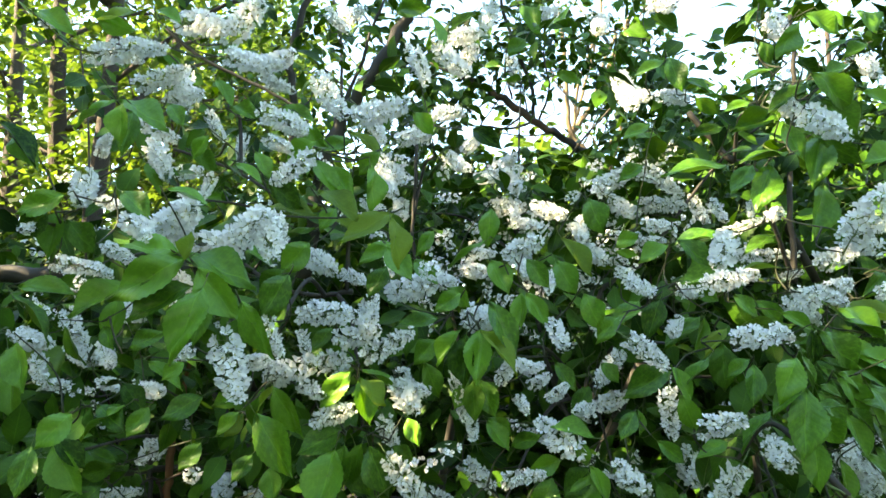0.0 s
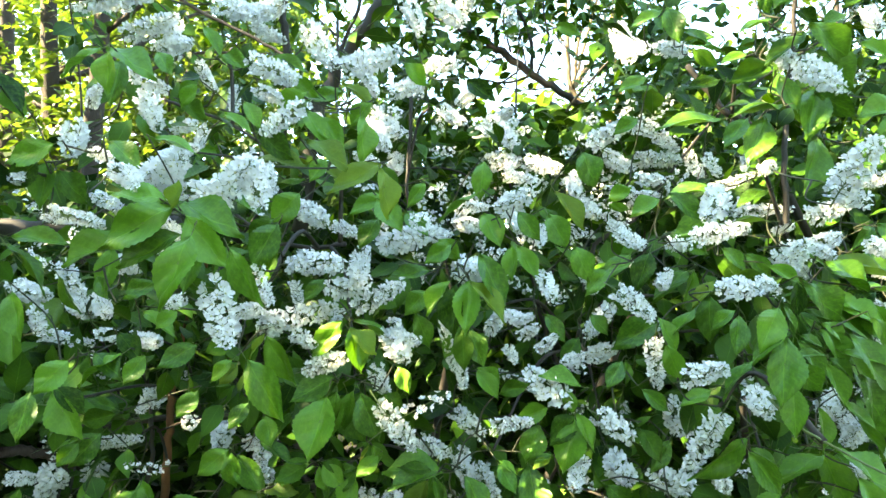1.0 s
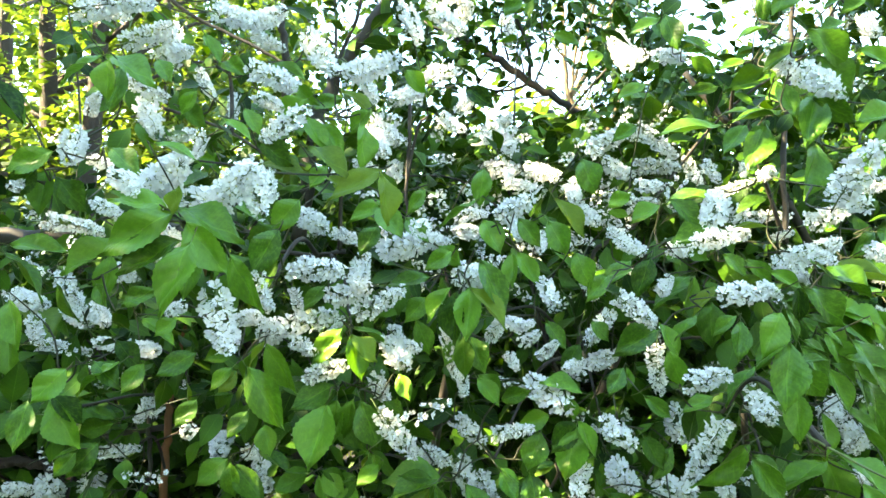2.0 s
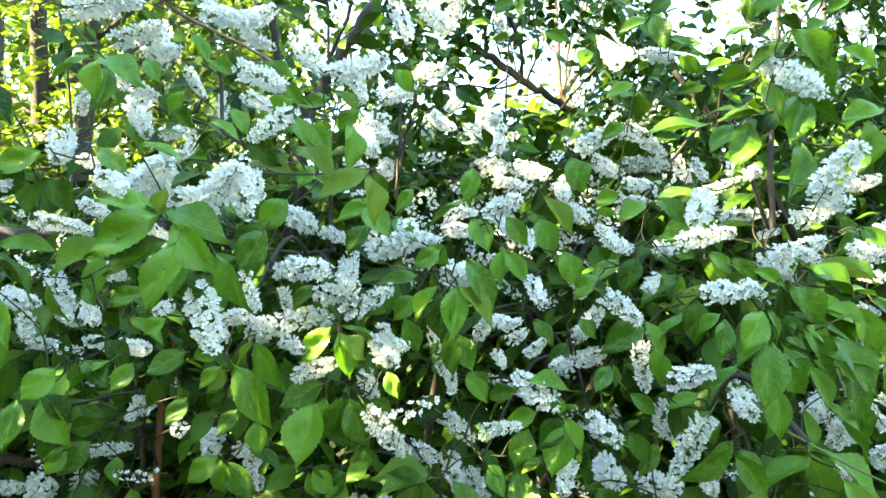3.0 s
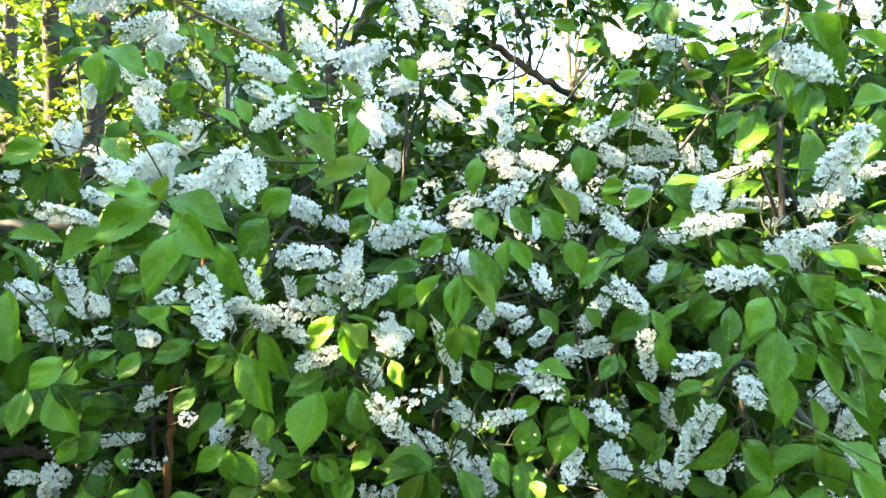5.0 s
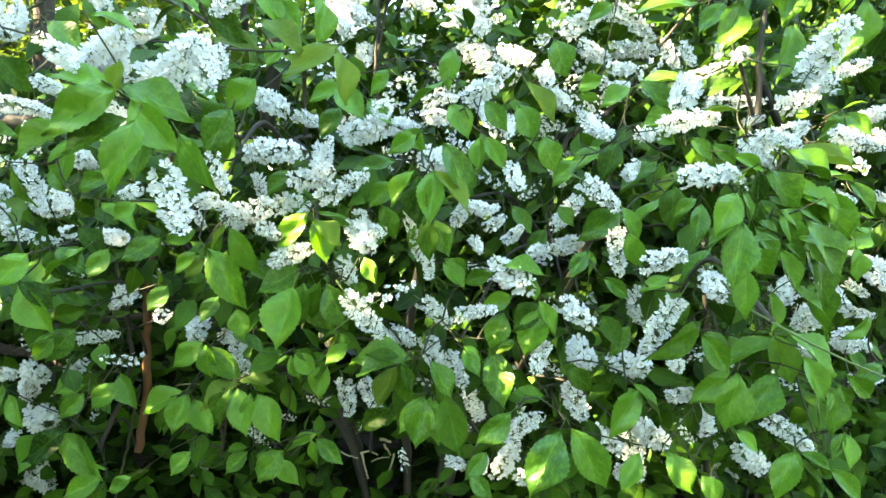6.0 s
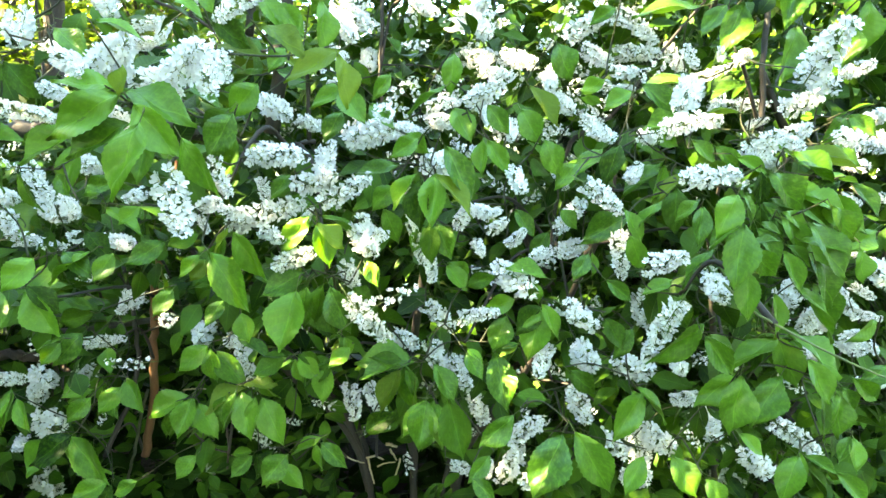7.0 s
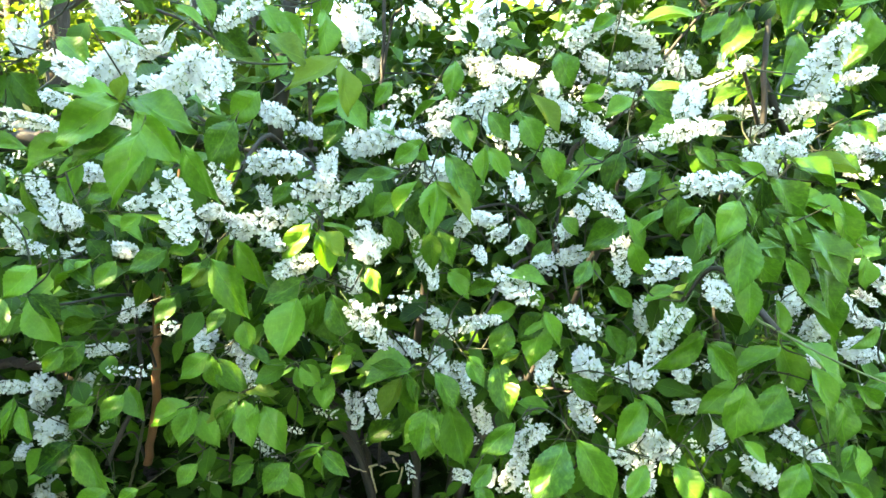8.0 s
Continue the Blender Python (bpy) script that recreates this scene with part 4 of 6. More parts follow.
leaf(b, (0.188, 0.979, 1.440), (0.167, 0.950, 1.367), 0.046, 0)
leaf(b, (0.188, 0.966, 1.451), (0.221, 0.961, 1.395), 0.032, 0)
leaf(b, (0.169, 0.955, 1.491), (0.182, 0.952, 1.452), 0.021, 6)
leaf(b, (0.196, 0.974, 1.490), (0.132, 0.965, 1.510), 0.036, 30)
leaf(b, (0.153, 0.981, 1.383), (0.122, 0.969, 1.368), 0.017, 9, "young_lit")
leaf(b, (0.072, 0.955, 1.481), (0.112, 0.936, 1.501), 0.025, 6)
leaf(b, (-0.011, 1.037, 1.340), (-0.106, 1.029, 1.355), 0.051, 39, "sunny")
leaf(b, (-0.031, 0.999, 1.346), (-0.097, 0.990, 1.329), 0.035, 36)
leaf(b, (-0.028, 1.085, 1.323), (-0.011, 1.063, 1.230), 0.051, 27)
leaf(b, (-0.035, 1.069, 1.318), (-0.071, 1.053, 1.250), 0.038, 27, "young_lit")
leaf(b, (0.009, 1.015, 1.282), (-0.002, 0.976, 1.213), 0.051, 0)
leaf(b, (0.027, 1.023, 1.274), (0.036, 0.986, 1.212), 0.039, 0)
leaf(b, (0.045, 1.005, 1.290), (0.069, 0.982, 1.193), 0.053, 0)
leaf(b, (0.007, 1.026, 1.278), (-0.029, 1.007, 1.223), 0.034, 0)
leaf(b, (0.021, 0.979, 1.353), (0.058, 0.964, 1.299), 0.036, -30)
leaf(b, (0.070, 0.945, 1.381), (0.094, 0.922, 1.347), 0.027, 0)
leaf(b, (0.132, 0.861, 1.314), (0.085, 0.850, 1.270), 0.035, -24)
leaf(b, (0.122, 1.015, 1.362), (0.138, 0.971, 1.279), 0.049, 0)
leaf(b, (0.199, 0.853, 1.289), (0.155, 0.808, 1.217), 0.054, 0, "sunny")
leaf(b, (0.223, 0.879, 1.282), (0.274, 0.857, 1.199), 0.048, -3)
leaf(b, (0.109, 0.962, 1.211), (0.073, 0.937, 1.177), 0.029, 0)
leaf(b, (0.081, 0.938, 1.185), (0.114, 0.915, 1.161), 0.028, 0)
leaf(b, (0.191, 0.929, 1.313), (0.146, 0.914, 1.327), 0.026, 6)
leaf(b, (-0.097, 1.079, 1.202), (-0.046, 1.057, 1.251), 0.035, -9)
leaf(b, (-0.089, 1.074, 1.432), (-0.059, 1.054, 1.390), 0.031, 0)
leaf(b, (0.044, 1.071, 1.498), (0.080, 1.050, 1.455), 0.034, 3)
finish(b)
b = spray(bush, (0.156, 1.712, 2.051))
raceme(b, (0.105, 1.742, 2.088), (0.160, 1.633, 2.020), 0.056)
raceme(b, (0.142, 1.827, 2.119), (0.170, 1.733, 2.106), 0.037)
raceme(b, (0.065, 1.727, 2.054), (0.105, 1.636, 2.039), 0.037)
raceme(b, (0.105, 1.802, 1.989), (0.186, 1.702, 1.952), 0.054)
finish(b)
b = spray(bush, (0.255, 2.114, 2.609))
raceme(b, (0.217, 2.290, 2.653), (0.223, 2.208, 2.527), 0.047)
raceme(b, (0.306, 2.136, 2.728), (0.357, 2.030, 2.691), 0.062)
raceme(b, (0.116, 1.884, 2.636), (0.093, 1.794, 2.502), 0.055)
leaf(b, (0.112, 2.190, 2.566), (0.188, 2.148, 2.552), 0.044, -0)
leaf(b, (0.386, 2.278, 2.581), (0.479, 2.249, 2.532), 0.048, 37)
leaf(b, (0.247, 2.248, 2.527), (0.168, 2.143, 2.506), 0.059, 34)
leaf(b, (0.232, 2.103, 2.752), (0.302, 2.054, 2.646), 0.060, 0)
leaf(b, (0.194, 2.130, 2.579), (0.254, 2.127, 2.660), 0.054, 0)
leaf(b, (0.397, 2.049, 2.724), (0.327, 1.984, 2.593), 0.072, 35)
finish(b)
b = spray(bush, (0.299, 1.126, 1.426))
raceme(b, (0.227, 1.007, 1.443), (0.267, 0.952, 1.425), 0.038)
raceme(b, (0.311, 1.232, 1.603), (0.256, 1.182, 1.551), 0.038)
raceme(b, (0.322, 1.275, 1.516), (0.254, 1.211, 1.495), 0.039)
raceme(b, (0.225, 1.115, 1.521), (0.193, 1.068, 1.510), 0.025)
raceme(b, (0.474, 1.356, 1.390), (0.460, 1.268, 1.344), 0.053)
raceme(b, (0.350, 1.093, 1.322), (0.384, 1.017, 1.327), 0.046)
raceme(b, (0.290, 1.135, 1.335), (0.282, 1.042, 1.326), 0.047)
leaf(b, (0.370, 1.131, 1.576), (0.282, 1.122, 1.539), 0.046, 12)
leaf(b, (0.245, 1.120, 1.590), (0.275, 1.104, 1.562), 0.027, 12)
leaf(b, (0.272, 1.020, 1.523), (0.244, 1.002, 1.482), 0.029, 0)
leaf(b, (0.285, 0.959, 1.489), (0.325, 0.954, 1.457), 0.025, 15)
leaf(b, (0.343, 0.954, 1.314), (0.291, 0.915, 1.253), 0.043, 0)
leaf(b, (0.330, 0.963, 1.315), (0.354, 0.952, 1.274), 0.023, 3, "sunny")
leaf(b, (0.331, 0.941, 1.327), (0.381, 0.926, 1.279), 0.035, -33)
leaf(b, (0.231, 0.960, 1.347), (0.271, 0.942, 1.317), 0.030, 6)
leaf(b, (0.224, 1.118, 1.551), (0.190, 1.098, 1.504), 0.032, 0)
leaf(b, (0.297, 1.005, 1.420), (0.325, 0.984, 1.374), 0.036, 9)
leaf(b, (0.348, 1.025, 1.398), (0.314, 1.007, 1.350), 0.031, -9)
finish(b)
b = spray(bush, (0.312, 1.226, 1.155))
raceme(b, (0.170, 1.172, 1.151), (0.224, 1.132, 1.215), 0.038)
raceme(b, (0.303, 1.233, 1.232), (0.309, 1.172, 1.180), 0.046)
raceme(b, (0.361, 1.354, 1.092), (0.436, 1.304, 1.070), 0.051)
raceme(b, (0.221, 1.345, 0.985), (0.271, 1.289, 1.002), 0.039)
leaf(b, (0.344, 0.942, 1.217), (0.309, 0.911, 1.169), 0.032, 3)
finish(b)
b = spray(bush, (0.330, 1.424, 1.894))
raceme(b, (0.189, 1.553, 1.940), (0.247, 1.456, 1.914), 0.044)
raceme(b, (0.334, 1.500, 1.972), (0.387, 1.405, 2.005), 0.048)
raceme(b, (0.396, 1.599, 1.968), (0.425, 1.502, 1.903), 0.045)
raceme(b, (0.380, 1.287, 1.858), (0.413, 1.227, 1.841), 0.030)
raceme(b, (0.409, 1.355, 1.838), (0.436, 1.318, 1.827), 0.020)
raceme(b, (0.277, 1.425, 1.825), (0.321, 1.334, 1.787), 0.043)
raceme(b, (0.283, 1.458, 1.874), (0.280, 1.370, 1.831), 0.035)
raceme(b, (0.131, 1.504, 1.893), (0.190, 1.443, 1.885), 0.033)
raceme(b, (0.384, 1.547, 1.871), (0.423, 1.490, 1.857), 0.029)
raceme(b, (0.269, 1.491, 1.870), (0.329, 1.488, 1.917), 0.035)
leaf(b, (0.391, 1.320, 1.990), (0.336, 1.310, 1.954), 0.032, -6)
leaf(b, (0.271, 1.310, 1.916), (0.298, 1.284, 1.843), 0.053, 12)
leaf(b, (0.221, 1.337, 1.837), (0.289, 1.329, 1.759), 0.049, -30, "young_lit")
leaf(b, (0.290, 1.171, 1.797), (0.330, 1.163, 1.827), 0.027, 3)
leaf(b, (0.418, 1.344, 2.087), (0.354, 1.339, 2.054), 0.036, 9)
finish(b)
b = spray(bush, (0.366, 0.992, 1.664))
raceme(b, (0.452, 1.076, 1.801), (0.413, 0.993, 1.749), 0.044)
raceme(b, (0.369, 0.976, 1.715), (0.407, 0.925, 1.726), 0.036)
raceme(b, (0.375, 1.084, 1.717), (0.387, 1.027, 1.712), 0.030)
raceme(b, (0.288, 1.092, 1.732), (0.318, 1.044, 1.709), 0.030)
raceme(b, (0.251, 0.990, 1.639), (0.308, 0.968, 1.600), 0.035)
raceme(b, (0.307, 0.966, 1.566), (0.303, 0.970, 1.492), 0.031)
raceme(b, (0.349, 0.842, 1.639), (0.372, 0.787, 1.646), 0.033)
raceme(b, (0.443, 0.928, 1.650), (0.444, 0.882, 1.650), 0.024)
raceme(b, (0.375, 1.106, 1.661), (0.340, 1.051, 1.638), 0.029)
raceme(b, (0.246, 1.220, 1.682), (0.276, 1.209, 1.628), 0.028)
raceme(b, (0.300, 1.215, 1.758), (0.328, 1.178, 1.739), 0.028)
leaf(b, (0.321, 1.032, 1.698), (0.291, 1.010, 1.639), 0.040, 0)
leaf(b, (0.332, 1.176, 1.700), (0.275, 1.151, 1.654), 0.042, 0)
leaf(b, (0.417, 1.117, 1.670), (0.345, 1.090, 1.628), 0.044, 9)
leaf(b, (0.396, 0.984, 1.629), (0.390, 0.960, 1.561), 0.041, 9)
leaf(b, (0.369, 0.969, 1.608), (0.316, 0.964, 1.558), 0.039, 33)
leaf(b, (0.411, 0.999, 1.652), (0.369, 0.986, 1.616), 0.026, 21, "young_lit")
leaf(b, (0.530, 1.046, 1.655), (0.418, 1.034, 1.650), 0.052, 45, "sunny")
leaf(b, (0.479, 0.922, 1.630), (0.548, 0.913, 1.629), 0.033, 15)
leaf(b, (0.529, 0.908, 1.601), (0.469, 0.902, 1.573), 0.035, 30)
leaf(b, (0.361, 1.055, 1.797), (0.417, 1.049, 1.755), 0.034, 3)
leaf(b, (0.476, 1.111, 1.751), (0.378, 1.101, 1.726), 0.050, 33)
leaf(b, (0.388, 1.175, 1.802), (0.329, 1.169, 1.778), 0.034, 21)
leaf(b, (0.370, 1.044, 1.724), (0.421, 1.038, 1.694), 0.029, 21)
leaf(b, (0.336, 0.957, 1.548), (0.308, 0.948, 1.599), 0.032, -3)
leaf(b, (0.476, 0.867, 1.650), (0.533, 0.860, 1.602), 0.035, -9, "sunny")
leaf(b, (0.488, 0.983, 1.676), (0.538, 0.977, 1.650), 0.026, 6)
leaf(b, (0.480, 1.042, 1.696), (0.525, 1.037, 1.659), 0.027, 3)
leaf(b, (0.440, 1.035, 1.705), (0.485, 1.030, 1.668), 0.031, 3)
leaf(b, (0.529, 0.903, 1.610), (0.565, 0.891, 1.571), 0.026, 21, "sunny")
leaf(b, (0.261, 1.061, 1.669), (0.219, 1.042, 1.631), 0.031, 0)
finish(b)
b = spray(bush, (0.374, 0.759, 1.517))
raceme(b, (0.314, 0.876, 1.517), (0.348, 0.829, 1.545), 0.033)
raceme(b, (0.374, 0.887, 1.472), (0.325, 0.891, 1.388), 0.036)
raceme(b, (0.392, 0.847, 1.504), (0.383, 0.788, 1.497), 0.032)
raceme(b, (0.383, 0.921, 1.369), (0.377, 0.876, 1.372), 0.024)
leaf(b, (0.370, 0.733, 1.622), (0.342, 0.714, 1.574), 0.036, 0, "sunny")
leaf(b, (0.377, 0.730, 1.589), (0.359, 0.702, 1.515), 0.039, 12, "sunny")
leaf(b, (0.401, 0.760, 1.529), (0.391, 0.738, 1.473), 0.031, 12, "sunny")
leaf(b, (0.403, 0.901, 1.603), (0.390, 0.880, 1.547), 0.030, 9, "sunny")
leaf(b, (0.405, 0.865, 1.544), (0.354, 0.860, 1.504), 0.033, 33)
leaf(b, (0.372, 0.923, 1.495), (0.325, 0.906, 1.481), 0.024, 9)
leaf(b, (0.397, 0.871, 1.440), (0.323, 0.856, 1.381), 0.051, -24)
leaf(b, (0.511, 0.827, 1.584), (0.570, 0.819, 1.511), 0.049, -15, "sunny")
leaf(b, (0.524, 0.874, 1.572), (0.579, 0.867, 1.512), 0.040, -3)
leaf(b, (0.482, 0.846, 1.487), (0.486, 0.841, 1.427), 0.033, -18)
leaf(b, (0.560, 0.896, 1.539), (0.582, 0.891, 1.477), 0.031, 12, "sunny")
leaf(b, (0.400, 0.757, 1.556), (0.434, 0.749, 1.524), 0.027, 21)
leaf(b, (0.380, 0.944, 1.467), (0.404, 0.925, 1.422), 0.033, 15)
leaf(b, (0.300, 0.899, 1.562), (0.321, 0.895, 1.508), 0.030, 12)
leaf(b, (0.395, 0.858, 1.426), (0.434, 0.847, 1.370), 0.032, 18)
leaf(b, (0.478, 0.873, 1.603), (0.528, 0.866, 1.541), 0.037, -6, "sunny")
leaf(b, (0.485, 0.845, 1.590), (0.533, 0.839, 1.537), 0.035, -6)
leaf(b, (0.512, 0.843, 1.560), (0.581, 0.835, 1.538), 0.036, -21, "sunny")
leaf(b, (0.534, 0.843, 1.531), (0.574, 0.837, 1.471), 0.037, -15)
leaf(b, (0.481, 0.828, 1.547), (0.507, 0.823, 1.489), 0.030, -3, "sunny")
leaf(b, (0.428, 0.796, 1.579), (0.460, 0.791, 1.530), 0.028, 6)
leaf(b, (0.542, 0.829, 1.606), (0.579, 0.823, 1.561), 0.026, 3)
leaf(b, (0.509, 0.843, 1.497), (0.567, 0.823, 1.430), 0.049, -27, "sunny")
finish(b)
b = spray(bush, (0.464, 1.527, 2.322))
raceme(b, (0.466, 1.404, 2.174), (0.503, 1.323, 2.134), 0.040)
raceme(b, (0.418, 1.561, 2.279), (0.405, 1.469, 2.157), 0.054)
raceme(b, (0.427, 1.558, 2.243), (0.455, 1.468, 2.179), 0.043)
raceme(b, (0.401, 1.651, 2.475), (0.343, 1.544, 2.383), 0.048)
raceme(b, (0.568, 1.762, 2.577), (0.600, 1.667, 2.535), 0.046)
leaf(b, (0.429, 1.577, 2.402), (0.488, 1.533, 2.396), 0.040, -0)
leaf(b, (0.644, 1.753, 2.486), (0.569, 1.719, 2.537), 0.044, 0)
leaf(b, (0.421, 1.256, 2.194), (0.357, 1.250, 2.166), 0.033, -9)
leaf(b, (0.430, 1.332, 2.229), (0.482, 1.305, 2.159), 0.044, 36)
finish(b)
b = spray(right_bush, (0.529, 0.944, 1.891))
raceme(b, (0.556, 1.197, 1.888), (0.541, 1.165, 1.850), 0.017)
raceme(b, (0.482, 0.799, 1.762), (0.491, 0.747, 1.822), 0.043)
raceme(b, (0.499, 0.845, 1.782), (0.511, 0.792, 1.755), 0.035)
raceme(b, (0.539, 0.980, 1.988), (0.556, 0.898, 1.941), 0.043)
raceme(b, (0.534, 1.087, 1.845), (0.530, 1.039, 1.846), 0.025)
leaf(b, (0.530, 0.937, 2.038), (0.601, 0.928, 1.985), 0.041, 24, "sunny")
leaf(b, (0.548, 0.948, 2.001), (0.616, 0.940, 1.950), 0.044, 3, "sunny")
leaf(b, (0.562, 1.080, 2.004), (0.581, 1.056, 1.938), 0.036, 30)
leaf(b, (0.545, 1.042, 1.942), (0.456, 1.033, 1.933), 0.048, 18)
leaf(b, (0.636, 1.100, 1.990), (0.601, 1.068, 1.888), 0.055, 0)
leaf(b, (0.627, 1.090, 1.981), (0.683, 1.059, 1.931), 0.039, 39)
leaf(b, (0.507, 1.188, 1.956), (0.381, 1.174, 1.943), 0.064, 24, "sunny")
leaf(b, (0.532, 1.137, 1.945), (0.482, 1.115, 1.890), 0.038, 0)
leaf(b, (0.520, 1.050, 1.926), (0.482, 1.022, 1.841), 0.046, 0)
leaf(b, (0.739, 1.037, 1.946), (0.660, 1.029, 1.923), 0.042, 15)
leaf(b, (0.481, 1.170, 1.828), (0.389, 1.160, 1.810), 0.050, 0)
finish(b)
b = spray(bush, (0.549, 1.448, 1.961))
raceme(b, (0.420, 1.447, 2.022), (0.524, 1.451, 1.960), 0.043)
raceme(b, (0.472, 1.596, 1.958), (0.565, 1.536, 1.947), 0.046)
raceme(b, (0.606, 1.615, 1.983), (0.624, 1.571, 1.900), 0.035)
raceme(b, (0.548, 1.358, 1.920), (0.554, 1.304, 1.874), 0.027)
raceme(b, (0.506, 1.269, 1.830), (0.613, 1.268, 1.863), 0.026)
raceme(b, (0.652, 1.481, 1.815), (0.794, 1.481, 1.817), 0.034)
leaf(b, (0.543, 1.271, 2.059), (0.471, 1.264, 2.039), 0.035, 0)
finish(b)
b = spray(right_bush, (0.572, 0.985, 1.290))
raceme(b, (0.611, 1.039, 1.468), (0.599, 0.987, 1.457), 0.030)
raceme(b, (0.616, 0.997, 1.363), (0.618, 0.962, 1.362), 0.022)
raceme(b, (0.595, 1.116, 1.146), (0.611, 1.052, 1.133), 0.047)
raceme(b, (0.484, 1.184, 1.222), (0.514, 1.140, 1.241), 0.030)
raceme(b, (0.646, 1.049, 1.389), (0.643, 1.004, 1.430), 0.032)
raceme(b, (0.582, 1.010, 1.460), (0.575, 0.955, 1.457), 0.030)
leaf(b, (0.452, 0.977, 1.394), (0.496, 0.971, 1.334), 0.034, 18)
leaf(b, (0.544, 0.941, 1.399), (0.462, 0.933, 1.370), 0.047, 36)
leaf(b, (0.588, 0.937, 1.486), (0.644, 0.929, 1.418), 0.041, -15)
leaf(b, (0.449, 0.861, 1.369), (0.434, 0.843, 1.288), 0.044, -12)
leaf(b, (0.482, 0.945, 1.347), (0.425, 0.928, 1.296), 0.041, -18)
leaf(b, (0.537, 0.917, 1.351), (0.483, 0.879, 1.288), 0.044, -3)
leaf(b, (0.552, 0.965, 1.400), (0.586, 0.945, 1.321), 0.045, 6)
leaf(b, (0.550, 0.920, 1.414), (0.627, 0.900, 1.361), 0.048, -45, "sunny")
leaf(b, (0.539, 0.867, 1.250), (0.502, 0.835, 1.199), 0.039, 12)
leaf(b, (0.563, 0.893, 1.383), (0.590, 0.876, 1.318), 0.038, -3)
leaf(b, (0.619, 0.945, 1.315), (0.619, 0.929, 1.246), 0.033, -15)
leaf(b, (0.603, 0.888, 1.334), (0.615, 0.872, 1.268), 0.034, -6)
leaf(b, (0.648, 0.910, 1.257), (0.644, 0.884, 1.214), 0.031, 15)
leaf(b, (0.551, 0.875, 1.238), (0.585, 0.860, 1.182), 0.031, -12)
leaf(b, (0.652, 0.949, 1.185), (0.701, 0.934, 1.137), 0.034, 6)
leaf(b, (0.387, 0.939, 1.218), (0.418, 0.904, 1.172), 0.039, 3)
leaf(b, (0.418, 0.887, 1.206), (0.441, 0.863, 1.176), 0.028, 0)
leaf(b, (0.452, 0.862, 1.285), (0.488, 0.852, 1.255), 0.023, 9)
leaf(b, (0.668, 0.895, 1.321), (0.622, 0.882, 1.359), 0.028, -18)
leaf(b, (0.679, 0.923, 1.433), (0.632, 0.902, 1.404), 0.030, -18)
leaf(b, (0.719, 0.946, 1.357), (0.670, 0.925, 1.329), 0.028, 3)
finish(b)
b = spray(bush, (0.614, 1.546, 0.950))
raceme(b, (0.571, 1.669, 0.987), (0.599, 1.677, 0.823), 0.067)
raceme(b, (0.586, 1.601, 0.988), (0.602, 1.504, 0.978), 0.067)
raceme(b, (0.689, 1.518, 1.080), (0.689, 1.432, 1.040), 0.064)
raceme(b, (0.513, 1.560, 0.887), (0.544, 1.484, 0.907), 0.047)
finish(b)
b = spray(right_bush, (0.642, 1.169, 2.147))
raceme(b, (0.584, 1.143, 2.080), (0.584, 1.069, 2.019), 0.037)
raceme(b, (0.654, 1.273, 2.297), (0.629, 1.185, 2.216), 0.042)
leaf(b, (0.732, 1.234, 2.290), (0.776, 1.218, 2.246), 0.031, -0)
leaf(b, (0.610, 1.230, 2.288), (0.562, 1.204, 2.251), 0.029, -31)
leaf(b, (0.604, 1.074, 2.075), (0.527, 1.067, 2.031), 0.044, 21)
leaf(b, (0.654, 1.007, 2.037), (0.713, 1.000, 2.001), 0.036, 18)
leaf(b, (0.584, 1.145, 2.044), (0.498, 1.136, 2.010), 0.043, 9)
leaf(b, (0.426, 1.244, 2.195), (0.448, 1.225, 2.119), 0.043, 3)
leaf(b, (0.547, 1.119, 2.239), (0.522, 1.118, 2.204), 0.022, 39)
leaf(b, (0.535, 0.973, 2.137), (0.506, 0.972, 2.078), 0.031, -36)
leaf(b, (0.516, 1.055, 2.142), (0.529, 1.044, 2.101), 0.022, 12)
leaf(b, (0.553, 1.090, 2.108), (0.491, 1.085, 2.086), 0.034, 24)
leaf(b, (0.543, 0.965, 2.147), (0.598, 0.960, 2.116), 0.034, 3, "sunny")
leaf(b, (0.633, 1.008, 2.126), (0.599, 1.006, 2.105), 0.018, 9)
leaf(b, (0.661, 0.997, 2.113), (0.619, 0.994, 2.097), 0.024, 21)
leaf(b, (0.566, 1.039, 2.100), (0.609, 1.035, 2.087), 0.021, 15)
leaf(b, (0.615, 0.979, 2.070), (0.573, 0.975, 2.058), 0.024, 24)
leaf(b, (0.460, 1.247, 2.151), (0.524, 1.242, 2.117), 0.039, 0)
leaf(b, (0.471, 1.242, 2.120), (0.543, 1.234, 2.110), 0.039, -6)
leaf(b, (0.472, 1.233, 2.105), (0.517, 1.217, 2.068), 0.031, 39)
leaf(b, (0.526, 1.121, 2.059), (0.475, 1.117, 2.041), 0.025, -9)
finish(b)
b = spray(right_bush, (0.648, 1.104, 1.717))
raceme(b, (0.528, 1.187, 1.751), (0.522, 1.118, 1.752), 0.029)
raceme(b, (0.652, 1.165, 1.767), (0.698, 1.114, 1.786), 0.043)
raceme(b, (0.771, 1.189, 1.840), (0.806, 1.143, 1.842), 0.031)
raceme(b, (0.536, 1.058, 1.697), (0.557, 1.013, 1.677), 0.031)
raceme(b, (0.612, 1.074, 1.717), (0.630, 1.026, 1.723), 0.032)
raceme(b, (0.779, 1.170, 1.681), (0.780, 1.119, 1.660), 0.033)
raceme(b, (0.569, 1.066, 1.681), (0.551, 0.996, 1.705), 0.037)
raceme(b, (0.594, 1.044, 1.706), (0.600, 1.006, 1.693), 0.024)
